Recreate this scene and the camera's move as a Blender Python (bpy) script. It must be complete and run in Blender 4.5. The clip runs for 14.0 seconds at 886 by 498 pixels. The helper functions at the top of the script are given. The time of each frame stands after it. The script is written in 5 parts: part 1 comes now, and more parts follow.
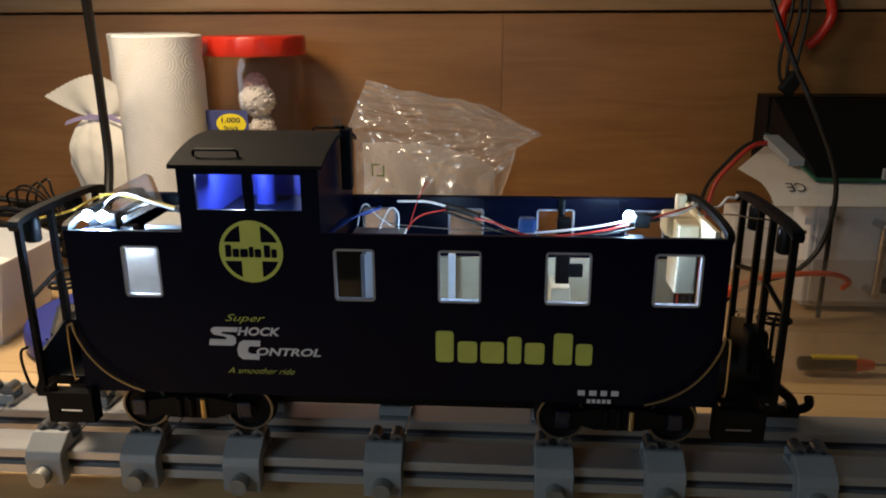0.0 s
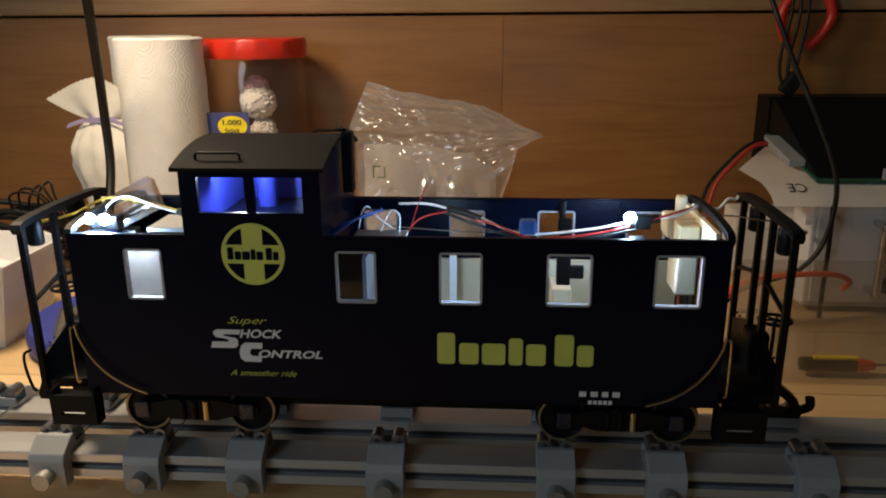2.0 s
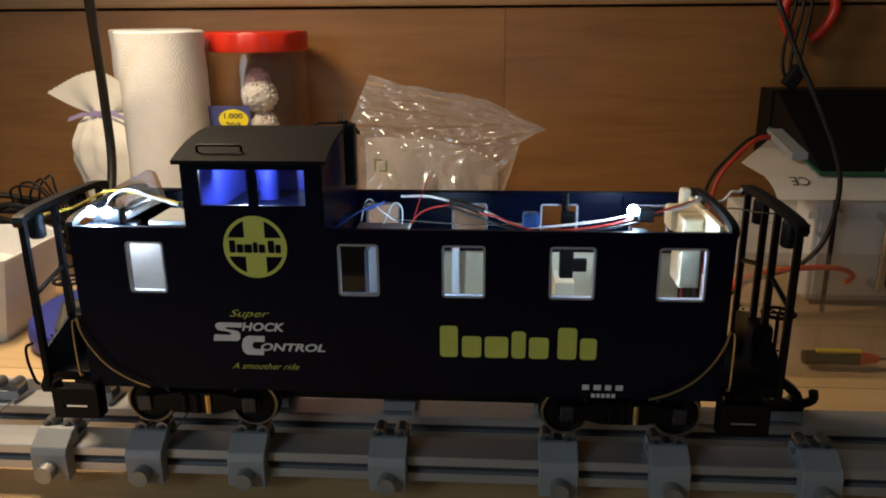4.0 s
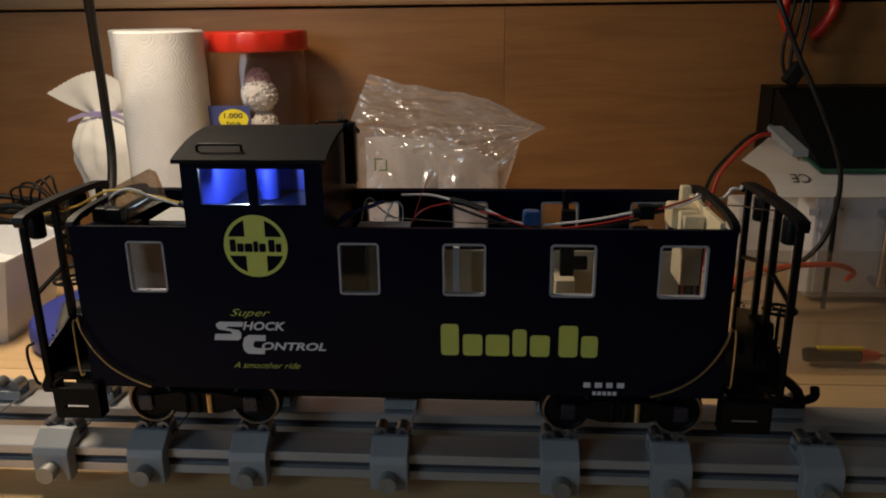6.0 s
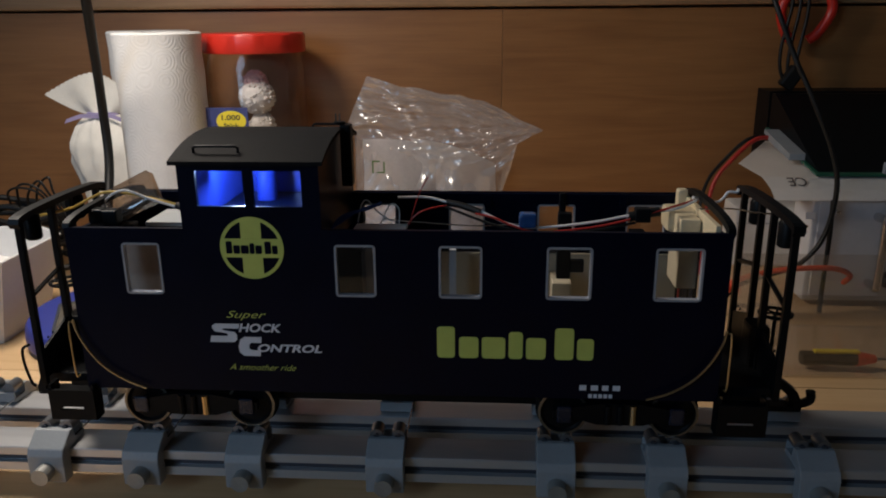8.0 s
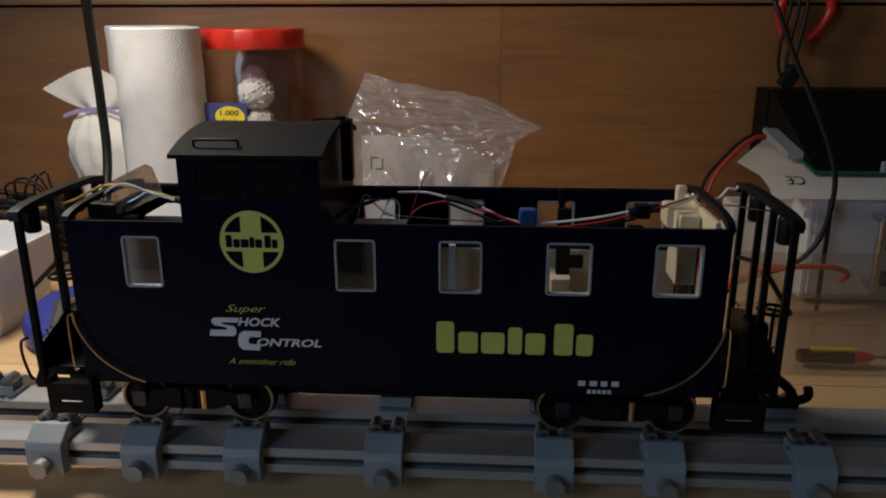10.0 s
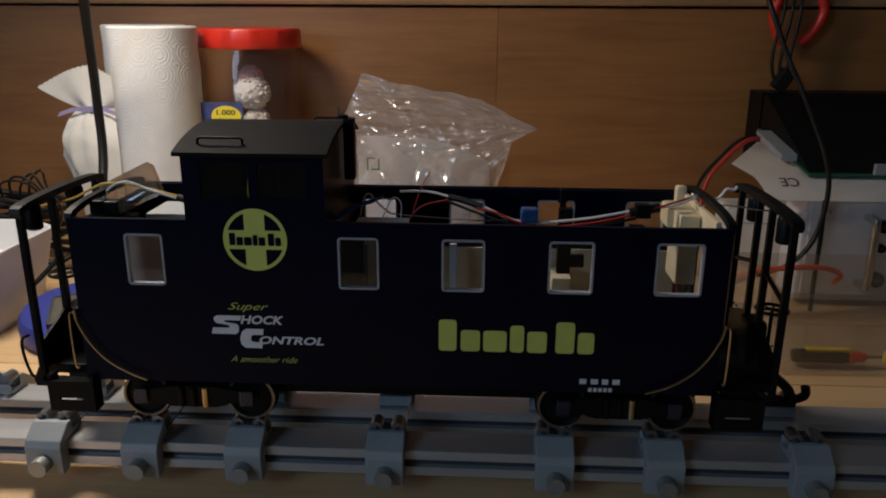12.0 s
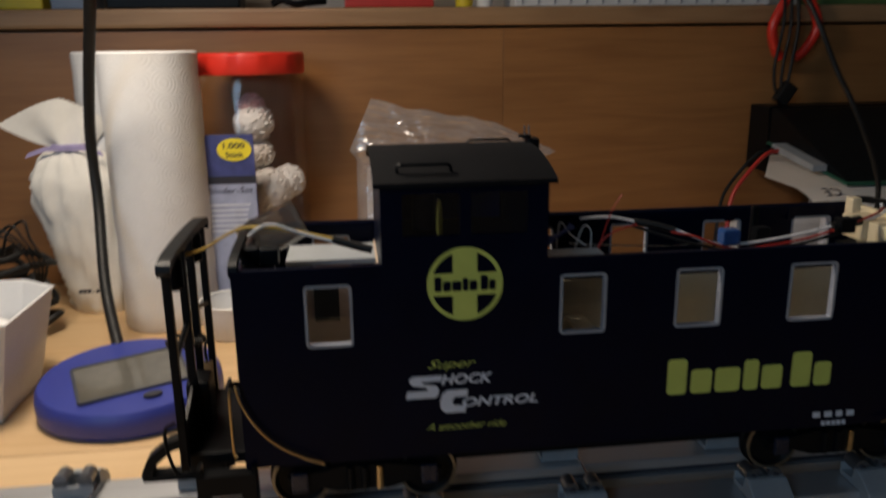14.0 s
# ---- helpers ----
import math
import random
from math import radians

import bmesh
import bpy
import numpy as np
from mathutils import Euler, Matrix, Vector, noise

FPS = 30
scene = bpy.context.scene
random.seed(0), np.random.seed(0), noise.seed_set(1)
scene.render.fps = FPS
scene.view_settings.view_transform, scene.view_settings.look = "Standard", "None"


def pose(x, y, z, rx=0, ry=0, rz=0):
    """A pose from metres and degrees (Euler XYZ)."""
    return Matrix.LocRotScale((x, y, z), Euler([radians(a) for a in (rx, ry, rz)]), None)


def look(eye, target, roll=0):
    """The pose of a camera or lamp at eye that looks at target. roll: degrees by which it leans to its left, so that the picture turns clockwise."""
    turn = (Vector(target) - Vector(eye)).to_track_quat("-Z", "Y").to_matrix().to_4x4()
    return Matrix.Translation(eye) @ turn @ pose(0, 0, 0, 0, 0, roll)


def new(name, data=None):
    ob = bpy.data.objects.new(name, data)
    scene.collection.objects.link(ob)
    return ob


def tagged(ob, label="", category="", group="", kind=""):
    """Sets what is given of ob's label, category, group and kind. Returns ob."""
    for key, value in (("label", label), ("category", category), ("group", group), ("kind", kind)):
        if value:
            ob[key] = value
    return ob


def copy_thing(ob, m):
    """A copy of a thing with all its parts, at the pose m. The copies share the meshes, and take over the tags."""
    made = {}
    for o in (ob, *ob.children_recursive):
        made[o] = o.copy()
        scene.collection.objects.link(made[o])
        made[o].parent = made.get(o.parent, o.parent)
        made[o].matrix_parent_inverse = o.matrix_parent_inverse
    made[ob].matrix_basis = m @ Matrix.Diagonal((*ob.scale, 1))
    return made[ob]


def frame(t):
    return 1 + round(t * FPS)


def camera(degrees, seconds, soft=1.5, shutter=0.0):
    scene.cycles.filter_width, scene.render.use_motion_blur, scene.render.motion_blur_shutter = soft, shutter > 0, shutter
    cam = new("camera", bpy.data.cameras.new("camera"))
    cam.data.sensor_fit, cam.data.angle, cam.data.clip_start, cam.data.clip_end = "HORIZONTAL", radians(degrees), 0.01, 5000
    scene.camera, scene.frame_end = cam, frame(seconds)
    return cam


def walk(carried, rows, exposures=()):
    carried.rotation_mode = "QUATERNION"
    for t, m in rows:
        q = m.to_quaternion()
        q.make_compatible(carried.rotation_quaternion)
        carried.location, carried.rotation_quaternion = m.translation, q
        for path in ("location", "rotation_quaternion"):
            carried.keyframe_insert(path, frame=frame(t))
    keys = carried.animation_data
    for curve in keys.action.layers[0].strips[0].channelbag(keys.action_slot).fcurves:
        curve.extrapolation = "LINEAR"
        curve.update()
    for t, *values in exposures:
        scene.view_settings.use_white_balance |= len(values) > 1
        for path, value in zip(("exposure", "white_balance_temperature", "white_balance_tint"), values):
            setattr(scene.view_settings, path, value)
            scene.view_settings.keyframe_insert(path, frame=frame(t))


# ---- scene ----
cam = camera(59.9, 14.0, soft=1.9, shutter=0.7)
PATH = [
    (0, (0.007, 0.021, 0.298), (-0.121, 1.931, -0.28), -0.2),
    (0.5, (0.006, 0.021, 0.299), (-0.123, 1.93, -0.282), -0.3),
    (1, (0.007, 0.021, 0.298), (-0.124, 1.931, -0.281), -0.4),
    (1.5, (0.006, 0.021, 0.298), (-0.124, 1.931, -0.281), -0.4),
    (2, (0.007, 0.02, 0.299), (-0.124, 1.931, -0.277), -0.4),
    (2.5, (0.007, 0.02, 0.298), (-0.124, 1.931, -0.278), -0.4),
    (3, (0.006, 0.021, 0.298), (-0.127, 1.931, -0.283), -0.4),
    (5.5, (0.006, 0.021, 0.297), (-0.127, 1.927, -0.295), -0.5),
    (6, (0.006, 0.021, 0.297), (-0.129, 1.927, -0.294), -0.7),
    (6.5, (0.007, 0.021, 0.296), (-0.128, 1.928, -0.293), -0.7),
    (7, (0.007, 0.021, 0.296), (-0.122, 1.929, -0.291), -0.5),
    (7.5, (0.007, 0.021, 0.296), (-0.122, 1.93, -0.286), -0.5),
    (8, (0.007, 0.021, 0.297), (-0.123, 1.929, -0.288), -0.5),
    (10.5, (0.004, 0.02, 0.295), (-0.115, 1.927, -0.294), -0.0),
    (11, (0.003, 0.02, 0.295), (-0.114, 1.927, -0.294), 0.1),
    (11.5, (0.003, 0.019, 0.294), (-0.107, 1.928, -0.293), 0.1),
    (12, (-0.002, 0.017, 0.294), (-0.097, 1.927, -0.29), 0.3),
    (12.5, (-0.022, 0.023, 0.288), (-0.011, 1.946, -0.264), 0.9),
    (13, (-0.071, 0.038, 0.281), (-0.018, 1.963, -0.257), 0.8),
    (13.5, (-0.124, 0.057, 0.274), (-0.047, 1.969, -0.305), 0.1),
    (14, (-0.18, 0.082, 0.281), (0.053, 2.002, -0.229), -0.7),
]
EXPOSURES = [(0, 0.16, 7000, 10), (2.5, 0.16, 7300, 10), (5.5, 0.16, 7200, 10), (5.7, -0.06, 6700, 10), (6.6, -0.06, 6500, 10), (7.0, -0.1, 5600, 10), (12, -0.1, 5700, 10), (13.4, -0.1, 6100, 10), (14, -0.1, 5900, 10)]
walk(cam, [(t, look(eye, target, roll)) for t, eye, target, roll in PATH], EXPOSURES)

# ---- light ----
world = bpy.data.worlds.new("room_air")
scene.world = world
world.use_nodes = True
world.node_tree.nodes["Background"].inputs[0].default_value = (0.5, 0.5, 0.55, 1)
world.node_tree.nodes["Background"].inputs[1].default_value = 0.01


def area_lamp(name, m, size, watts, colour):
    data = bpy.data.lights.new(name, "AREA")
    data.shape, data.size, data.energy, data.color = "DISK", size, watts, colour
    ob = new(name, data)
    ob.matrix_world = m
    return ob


# bench lamp under its shade, and an unseen fill lamp added behind the camera
LAMP = look((-0.41, 0.645, 0.565), (-0.22, 0.60, 0.0))
bench = area_lamp("bench_lamp_light", LAMP, 0.17, 2.9, (1.0, 0.81, 0.60))
bench.data.spread = radians(150)
area_lamp("fill_light", look((-0.85, -0.78, 0.62), (-0.1, 0.5, 0.05)), 0.7, 5.6, (0.62, 0.82, 1.0))


# ---- materials ----
def material(name, colour, rough=0.5, metal=0.0, grain=None, bump=0.0, scale=60.0, vary=0.15, stretch=(1, 1, 1), coat=0.0, spec=0.5):
    """A plastic, metal, paper or painted surface with two scales of variation."""
    m = bpy.data.materials.new(name)
    m.use_nodes = True
    n, l = m.node_tree.nodes, m.node_tree.links
    p = n["Principled BSDF"]
    p.inputs["Roughness"].default_value, p.inputs["Metallic"].default_value = rough, metal
    p.inputs["Coat Weight"].default_value, p.inputs["Specular IOR Level"].default_value = coat, spec
    tc, mp = n.new("ShaderNodeTexCoord"), n.new("ShaderNodeMapping")
    mp.inputs["Scale"].default_value = stretch
    l.new(tc.outputs["Object"], mp.inputs["Vector"])
    big, small = n.new("ShaderNodeTexNoise"), n.new("ShaderNodeTexNoise")
    for node, k, d in ((big, scale, 3), (small, scale * 9, 4)):
        node.inputs["Scale"].default_value, node.inputs["Detail"].default_value = k, d
        l.new(mp.outputs[0], node.inputs["Vector"])
    add = n.new("ShaderNodeMath")
    add.operation = "MULTIPLY_ADD"
    add.inputs[1].default_value = 0.45
    l.new(small.outputs[0], add.inputs[0])
    l.new(big.outputs[0], add.inputs[2])
    ramp = n.new("ShaderNodeMapRange")
    ramp.inputs[1].default_value, ramp.inputs[2].default_value = 0.4, 1.05
    l.new(add.outputs[0], ramp.inputs[0])
    mix = n.new("ShaderNodeMix")
    mix.data_type = "RGBA"
    dark = grain or tuple(c * (1 - vary) for c in colour)
    light = colour if grain else tuple(min(1, c * (1 + vary)) for c in colour)
    mix.inputs[6].default_value, mix.inputs[7].default_value = (*dark, 1), (*light, 1)
    l.new(ramp.outputs[0], mix.inputs[0])
    l.new(mix.outputs[2], p.inputs["Base Color"])
    rr = n.new("ShaderNodeMapRange")
    rr.inputs[3].default_value, rr.inputs[4].default_value = max(0.02, rough - 0.08), min(1, rough + 0.1)
    l.new(big.outputs[0], rr.inputs[0])
    l.new(rr.outputs[0], p.inputs["Roughness"])
    if bump:
        b = n.new("ShaderNodeBump")
        b.inputs["Strength"].default_value, b.inputs["Distance"].default_value = bump, 0.001
        l.new(small.outputs[0], b.inputs["Height"])
        l.new(b.outputs[0], p.inputs["Normal"])
    return m


def wood(name, colour, grain, scale, rough, along="x"):
    """Planed wood or veneer: long wavering grain, fine pores and a broad change of tone."""
    m = bpy.data.materials.new(name)
    m.use_nodes = True
    n, l = m.node_tree.nodes, m.node_tree.links
    p = n["Principled BSDF"]
    p.inputs["Roughness"].default_value = rough
    tc, info = n.new("ShaderNodeTexCoord"), n.new("ShaderNodeObjectInfo")
    shift = n.new("ShaderNodeVectorMath")
    shift.operation = "MULTIPLY_ADD"
    comb = n.new("ShaderNodeCombineXYZ")
    for k in range(3):
        l.new(info.outputs["Random"], comb.inputs[k])
    shift.inputs[1].default_value = (7, 7, 7)
    l.new(comb.outputs[0], shift.inputs[0])
    l.new(tc.outputs["Object"], shift.inputs[2])
    outs = []
    for k, (st, sc, det) in enumerate((((1.2, 14, 14), scale, 3), ((3, 140, 140), scale, 5), ((0.8, 2.2, 2.2), scale, 2))):
        mp, t = n.new("ShaderNodeMapping"), n.new("ShaderNodeTexNoise")
        mp.inputs["Scale"].default_value = st if along == "x" else (st[1], st[0], st[2])
        t.inputs["Scale"].default_value, t.inputs["Detail"].default_value = sc, det
        t.inputs["Distortion"].default_value = 0.6 if k == 0 else 0
        l.new(shift.outputs[0], mp.inputs["Vector"])
        l.new(mp.outputs[0], t.inputs["Vector"])
        outs.append(t)
    a, b = n.new("ShaderNodeMath"), n.new("ShaderNodeMath")
    a.operation = b.operation = "MULTIPLY_ADD"
    a.inputs[1].default_value, b.inputs[1].default_value = 0.5, 0.9
    l.new(outs[1].outputs[0], a.inputs[0])
    l.new(outs[0].outputs[0], a.inputs[2])
    l.new(outs[2].outputs[0], b.inputs[0])
    l.new(a.outputs[0], b.inputs[2])
    ramp = n.new("ShaderNodeMapRange")
    ramp.inputs[1].default_value, ramp.inputs[2].default_value = 0.85, 1.55
    l.new(b.outputs[0], ramp.inputs[0])
    mix = n.new("ShaderNodeMix")
    mix.data_type = "RGBA"
    mix.inputs[6].default_value, mix.inputs[7].default_value = (*grain, 1), (*colour, 1)
    l.new(ramp.outputs[0], mix.inputs[0])
    l.new(mix.outputs[2], p.inputs["Base Color"])
    bp = n.new("ShaderNodeBump")
    bp.inputs["Strength"].default_value, bp.inputs["Distance"].default_value = 0.25, 0.0006
    l.new(outs[1].outputs[0], bp.inputs["Height"])
    l.new(bp.outputs[0], p.inputs["Normal"])
    return m


def clear(name, tint, gloss, rough=0.05, haze=0.0, bump=0.0, scale=60.0):
    """Thin clear plastic: mostly see-through, with gloss that grows at a slant."""
    m = bpy.data.materials.new(name)
    m.use_nodes = True
    n, l = m.node_tree.nodes, m.node_tree.links
    out = n["Material Output"]
    n.remove(n["Principled BSDF"])
    see, shine, fog = n.new("ShaderNodeBsdfTransparent"), n.new("ShaderNodeBsdfGlossy"), n.new("ShaderNodeBsdfDiffuse")
    see.inputs[0].default_value = (*tint, 1)
    shine.inputs["Roughness"].default_value = rough
    fog.inputs[0].default_value = (0.8, 0.8, 0.8, 1)
    fr = n.new("ShaderNodeLayerWeight")
    fr.inputs["Blend"].default_value = 0.5
    power, span = n.new("ShaderNodeMath"), n.new("ShaderNodeMapRange")
    power.operation, power.inputs[1].default_value = "POWER", 4.0
    span.inputs[3].default_value, span.inputs[4].default_value = gloss, min(1.0, gloss + 0.55)
    l.new(fr.outputs["Facing"], power.inputs[0])
    l.new(power.outputs[0], span.inputs[0])
    m1, m2 = n.new("ShaderNodeMixShader"), n.new("ShaderNodeMixShader")
    m1.inputs[0].default_value = haze
    l.new(see.outputs[0], m1.inputs[1])
    l.new(fog.outputs[0], m1.inputs[2])
    l.new(span.outputs[0], m2.inputs[0])
    l.new(m1.outputs[0], m2.inputs[1])
    l.new(shine.outputs[0], m2.inputs[2])
    l.new(m2.outputs[0], out.inputs[0])
    if bump:
        t, b = n.new("ShaderNodeTexNoise"), n.new("ShaderNodeBump")
        tc = n.new("ShaderNodeTexCoord")
        t.inputs["Scale"].default_value, t.inputs["Detail"].default_value = scale, 4
        l.new(tc.outputs["Object"], t.inputs["Vector"])
        b.inputs["Strength"].default_value, b.inputs["Distance"].default_value = bump, 0.004
        l.new(t.outputs[0], b.inputs["Height"])
        for node in (shine, fr, fog):
            l.new(b.outputs[0], node.inputs["Normal"])
    return m


def glow(name, colour, strength):
    m = bpy.data.materials.new(name)
    m.use_nodes = True
    p = m.node_tree.nodes["Principled BSDF"]
    p.inputs["Base Color"].default_value = (*colour, 1)
    p.inputs["Emission Color"].default_value, p.inputs["Emission Strength"].default_value = (*colour, 1), strength
    return m


def towel(name):
    """White kitchen paper with rings and waves pressed into it."""
    m = material(name, (0.76, 0.755, 0.745), 0.9, vary=0.04)
    n, l = m.node_tree.nodes, m.node_tree.links
    tc, v, s, b = n.new("ShaderNodeTexCoord"), n.new("ShaderNodeTexVoronoi"), n.new("ShaderNodeMath"), n.new("ShaderNodeBump")
    k = n.new("ShaderNodeMath")
    v.inputs["Scale"].default_value, v.inputs["Randomness"].default_value = 44, 0.15
    k.operation, s.operation = "MULTIPLY", "SINE"
    k.inputs[1].default_value = 40
    b.inputs["Strength"].default_value, b.inputs["Distance"].default_value = 0.2, 0.0005
    l.new(tc.outputs["Object"], v.inputs["Vector"])
    l.new(v.outputs["Distance"], k.inputs[0])
    l.new(k.outputs[0], s.inputs[0])
    l.new(s.outputs[0], b.inputs["Height"])
    l.new(b.outputs[0], n["Principled BSDF"].inputs["Normal"])
    return m


NAVY = material("navy_plastic", (0.0007, 0.0022, 0.0115), 0.33, scale=40, vary=0.2, bump=0.05, spec=0.10)
CUP_BLUE = material("inner_blue", (0.012, 0.022, 0.20), 0.35, scale=60, vary=0.15)
BLACK = material("black_plastic", (0.0040, 0.0046, 0.0056), 0.40, scale=50, vary=0.25, bump=0.08, spec=0.12)
ROOF = material("roof_black", (0.0075, 0.0076, 0.0088), 0.66, scale=50, vary=0.25, bump=0.15, spec=0.07)
RUBBER = material("cable_rubber", (0.009, 0.009, 0.009), 0.5, scale=80, vary=0.2, spec=0.3)
GREY_TRIM = material("window_trim_grey", (0.30, 0.31, 0.34), 0.4, scale=90, vary=0.1)
CREAM = material("cream_plastic", (0.66, 0.56, 0.37), 0.5, scale=50, vary=0.10)
WHITE = material("white_plastic", (0.78, 0.77, 0.74), 0.45, scale=40, vary=0.05)
TRAY_WHITE = material("tray_card", (0.72, 0.715, 0.71), 0.6, scale=30, vary=0.06, bump=0.05)
LINER = material("inner_lining_brown", (0.50, 0.39, 0.29), 0.5, scale=60, vary=0.15)
BROWN = material("brown_plastic", (0.16, 0.075, 0.035), 0.5, scale=60, vary=0.2)
ALU = material("aluminium", (0.56, 0.565, 0.58), 0.32, 0.62, scale=30, vary=0.08, stretch=(0.2, 4, 4), bump=0.06)
CLAMP = material("clamp_grey", (0.31, 0.33, 0.35), 0.55, 0.1, scale=60, vary=0.1, bump=0.1)
STEEL = material("steel", (0.6, 0.6, 0.6), 0.22, 1.0, scale=60, vary=0.1)
ROLLER = material("roller_steel", (0.22, 0.23, 0.25), 0.3, 0.8, scale=60, vary=0.15)
KNOB = material("knob_brass", (0.36, 0.36, 0.34), 0.45, 0.6, scale=90, vary=0.15)
# dark grey of small parts, also painted into the rail slots as shade
SLOT = material("slot_shade_dark_grey", (0.05, 0.055, 0.07), 0.5, 0.3, scale=60, vary=0.2)
RIM = material("wheel_rim", (0.26, 0.235, 0.19), 0.35, 0.9, scale=90, vary=0.2)
GOLD = material("brass_wire", (0.62, 0.48, 0.26), 0.3, 1.0, scale=90, vary=0.1)
YELLOW = material("printed_yellow", (0.52, 0.58, 0.12), 0.5, scale=120, vary=0.06)
PRINT_WHITE = material("printed_white", (0.62, 0.64, 0.70), 0.5, scale=120, vary=0.06)
WIRE_W = material("wire_white", (0.7, 0.7, 0.7), 0.4, scale=120, vary=0.05)
WIRE_R = material("wire_red", (0.38, 0.025, 0.018), 0.4, scale=120, vary=0.1)
WIRE_B = material("wire_blue", (0.02, 0.06, 0.30), 0.4, scale=120, vary=0.1)
WIRE_Y = material("wire_yellow", (0.55, 0.36, 0.05), 0.4, scale=120, vary=0.1)
ORANGE = material("cable_orange", (0.75, 0.09, 0.03), 0.4, scale=120, vary=0.08)
LID = material("red_lid", (0.62, 0.03, 0.015), 0.35, scale=50, vary=0.08)
CLOTH = material("white_fleece", (0.82, 0.79, 0.72), 0.9, scale=60, vary=0.06, bump=0.35)
RIBBON = material("lavender_ribbon", (0.36, 0.31, 0.52), 0.7, scale=90, vary=0.12)
PUCK = material("blue_plastic", (0.030, 0.042, 0.26), 0.42, scale=50, vary=0.08, bump=0.05)
PANEL = material("solar_panel", (0.10, 0.095, 0.08), 0.12, scale=70, vary=0.2, coat=0.6)
PSU = material("grey_metal_paint", (0.60, 0.61, 0.64), 0.5, scale=25, vary=0.08, bump=0.1)
PAPER = material("paper", (0.88, 0.87, 0.85), 0.8, scale=30, vary=0.04)
INSERT = material("grey_white_parts", (0.70, 0.66, 0.65), 0.6, scale=30, vary=0.15, bump=0.2)
PCB = material("green_board", (0.02, 0.10, 0.06), 0.4, scale=90, vary=0.2)
CARD_BLUE = material("card_blue", (0.05, 0.06, 0.20), 0.5, scale=70, vary=0.4)
CARD_PALE = material("card_pale", (0.35, 0.38, 0.52), 0.5, scale=70, vary=0.2)
YELLOW_STICKER = material("sticker_yellow", (0.80, 0.66, 0.02), 0.5, scale=70, vary=0.05)
INK = material("ink", (0.02, 0.02, 0.03), 0.6, scale=70, vary=0.1)
KNIT = material("white_crochet", (0.74, 0.70, 0.66), 0.95, scale=200, vary=0.12, bump=0.6)
PINK = material("pink_crochet", (0.66, 0.42, 0.42), 0.95, scale=200, vary=0.12, bump=0.6)
WALL_WOOD = wood("beech_board", (0.350, 0.166, 0.055), (0.232, 0.104, 0.033), 5.0, 0.42)
TABLE_WOOD = wood("pine_table", (0.72, 0.51, 0.28), (0.55, 0.355, 0.17), 4.5, 0.5)
EDGE_WOOD = wood("pine_batten", (0.40, 0.245, 0.12), (0.26, 0.145, 0.065), 6.0, 0.5)
PLASTER = material("room_plaster", (0.55, 0.50, 0.44), 0.9, scale=6, vary=0.08, bump=0.2)
CARPET = material("room_floor_grey", (0.16, 0.14, 0.12), 0.9, scale=20, vary=0.2, bump=0.4)
SHELF_YELLOW = material("box_yellow", (0.72, 0.55, 0.02), 0.5, scale=50, vary=0.1)
SHELF_RED = material("box_red", (0.45, 0.03, 0.02), 0.5, scale=50, vary=0.15)
SHELF_BLUE = material("box_blue_grey", (0.22, 0.26, 0.34), 0.5, scale=50, vary=0.1)
SHELF_GREEN = material("box_green", (0.10, 0.17, 0.05), 0.6, scale=50, vary=0.2)
TOWEL = towel("kitchen_paper")
GLASS = clear("window_glass", (0.93, 0.95, 1.0), 0.04, 0.03)
JAR = clear("jar_plastic", (0.96, 0.95, 0.95), 0.05, 0.06, 0.02)
FILM = clear("bag_film", (0.97, 0.96, 0.96), 0.16, 0.18, 0.15)
CLEAR_BROWN = clear("brown_clear_wrap", (0.72, 0.60, 0.48), 0.14, 0.12, 0.06)
BOX_CLEAR = clear("box_plastic", (0.92, 0.91, 0.90), 0.07, 0.08, 0.05, 0.12, 40)
LED_WHITE = glow("led_white", (0.42, 0.66, 1.0), 800.0)
LED_CUPOLA = glow("led_cold", (0.60, 0.75, 1.0), 2600.0)
LED_RED = glow("led_red", (1.0, 0.0006, 0.0012), 60.0)


# ---- shaping ----
def thing(name, x, y, z, label, category, group="", kind=""):
    ob = new(name)
    ob.empty_display_size = 0.02
    ob.location = (x, y, z)
    return tagged(ob, label, category, group, kind)


def part(name, bm, mat, parent, label="", smooth=False, origin=None):
    """One mesh under a thing or a part; bm is in world places, or round its own origin if one is given in the thing's space."""
    root = parent
    while root.parent:
        root = root.parent
    if origin is None:
        bmesh.ops.translate(bm, verts=bm.verts, vec=-Vector(root.location))
    me = bpy.data.meshes.new(name)
    bmesh.ops.recalc_face_normals(bm, faces=bm.faces)
    if smooth:
        for f in bm.faces:
            f.smooth = True
    bm.to_mesh(me)
    bm.free()
    me.materials.append(mat)
    if smooth:
        me.set_sharp_from_angle(angle=radians(40))
    ob = new(name, me)
    ob.parent = parent
    if origin is not None:
        ob.location = origin
    return tagged(ob, label)


def solo(name, bm, mat, at, label, category, smooth=False, group="", kind=""):
    """A thing of one mesh, with its origin at its base."""
    bmesh.ops.translate(bm, verts=bm.verts, vec=-Vector(at))
    me = bpy.data.meshes.new(name)
    bmesh.ops.recalc_face_normals(bm, faces=bm.faces)
    if smooth:
        for f in bm.faces:
            f.smooth = True
    bm.to_mesh(me)
    bm.free()
    me.materials.append(mat)
    if smooth:
        me.set_sharp_from_angle(angle=radians(40))
    ob = new(name, me)
    ob.location = at
    return tagged(ob, label, category, group, kind)


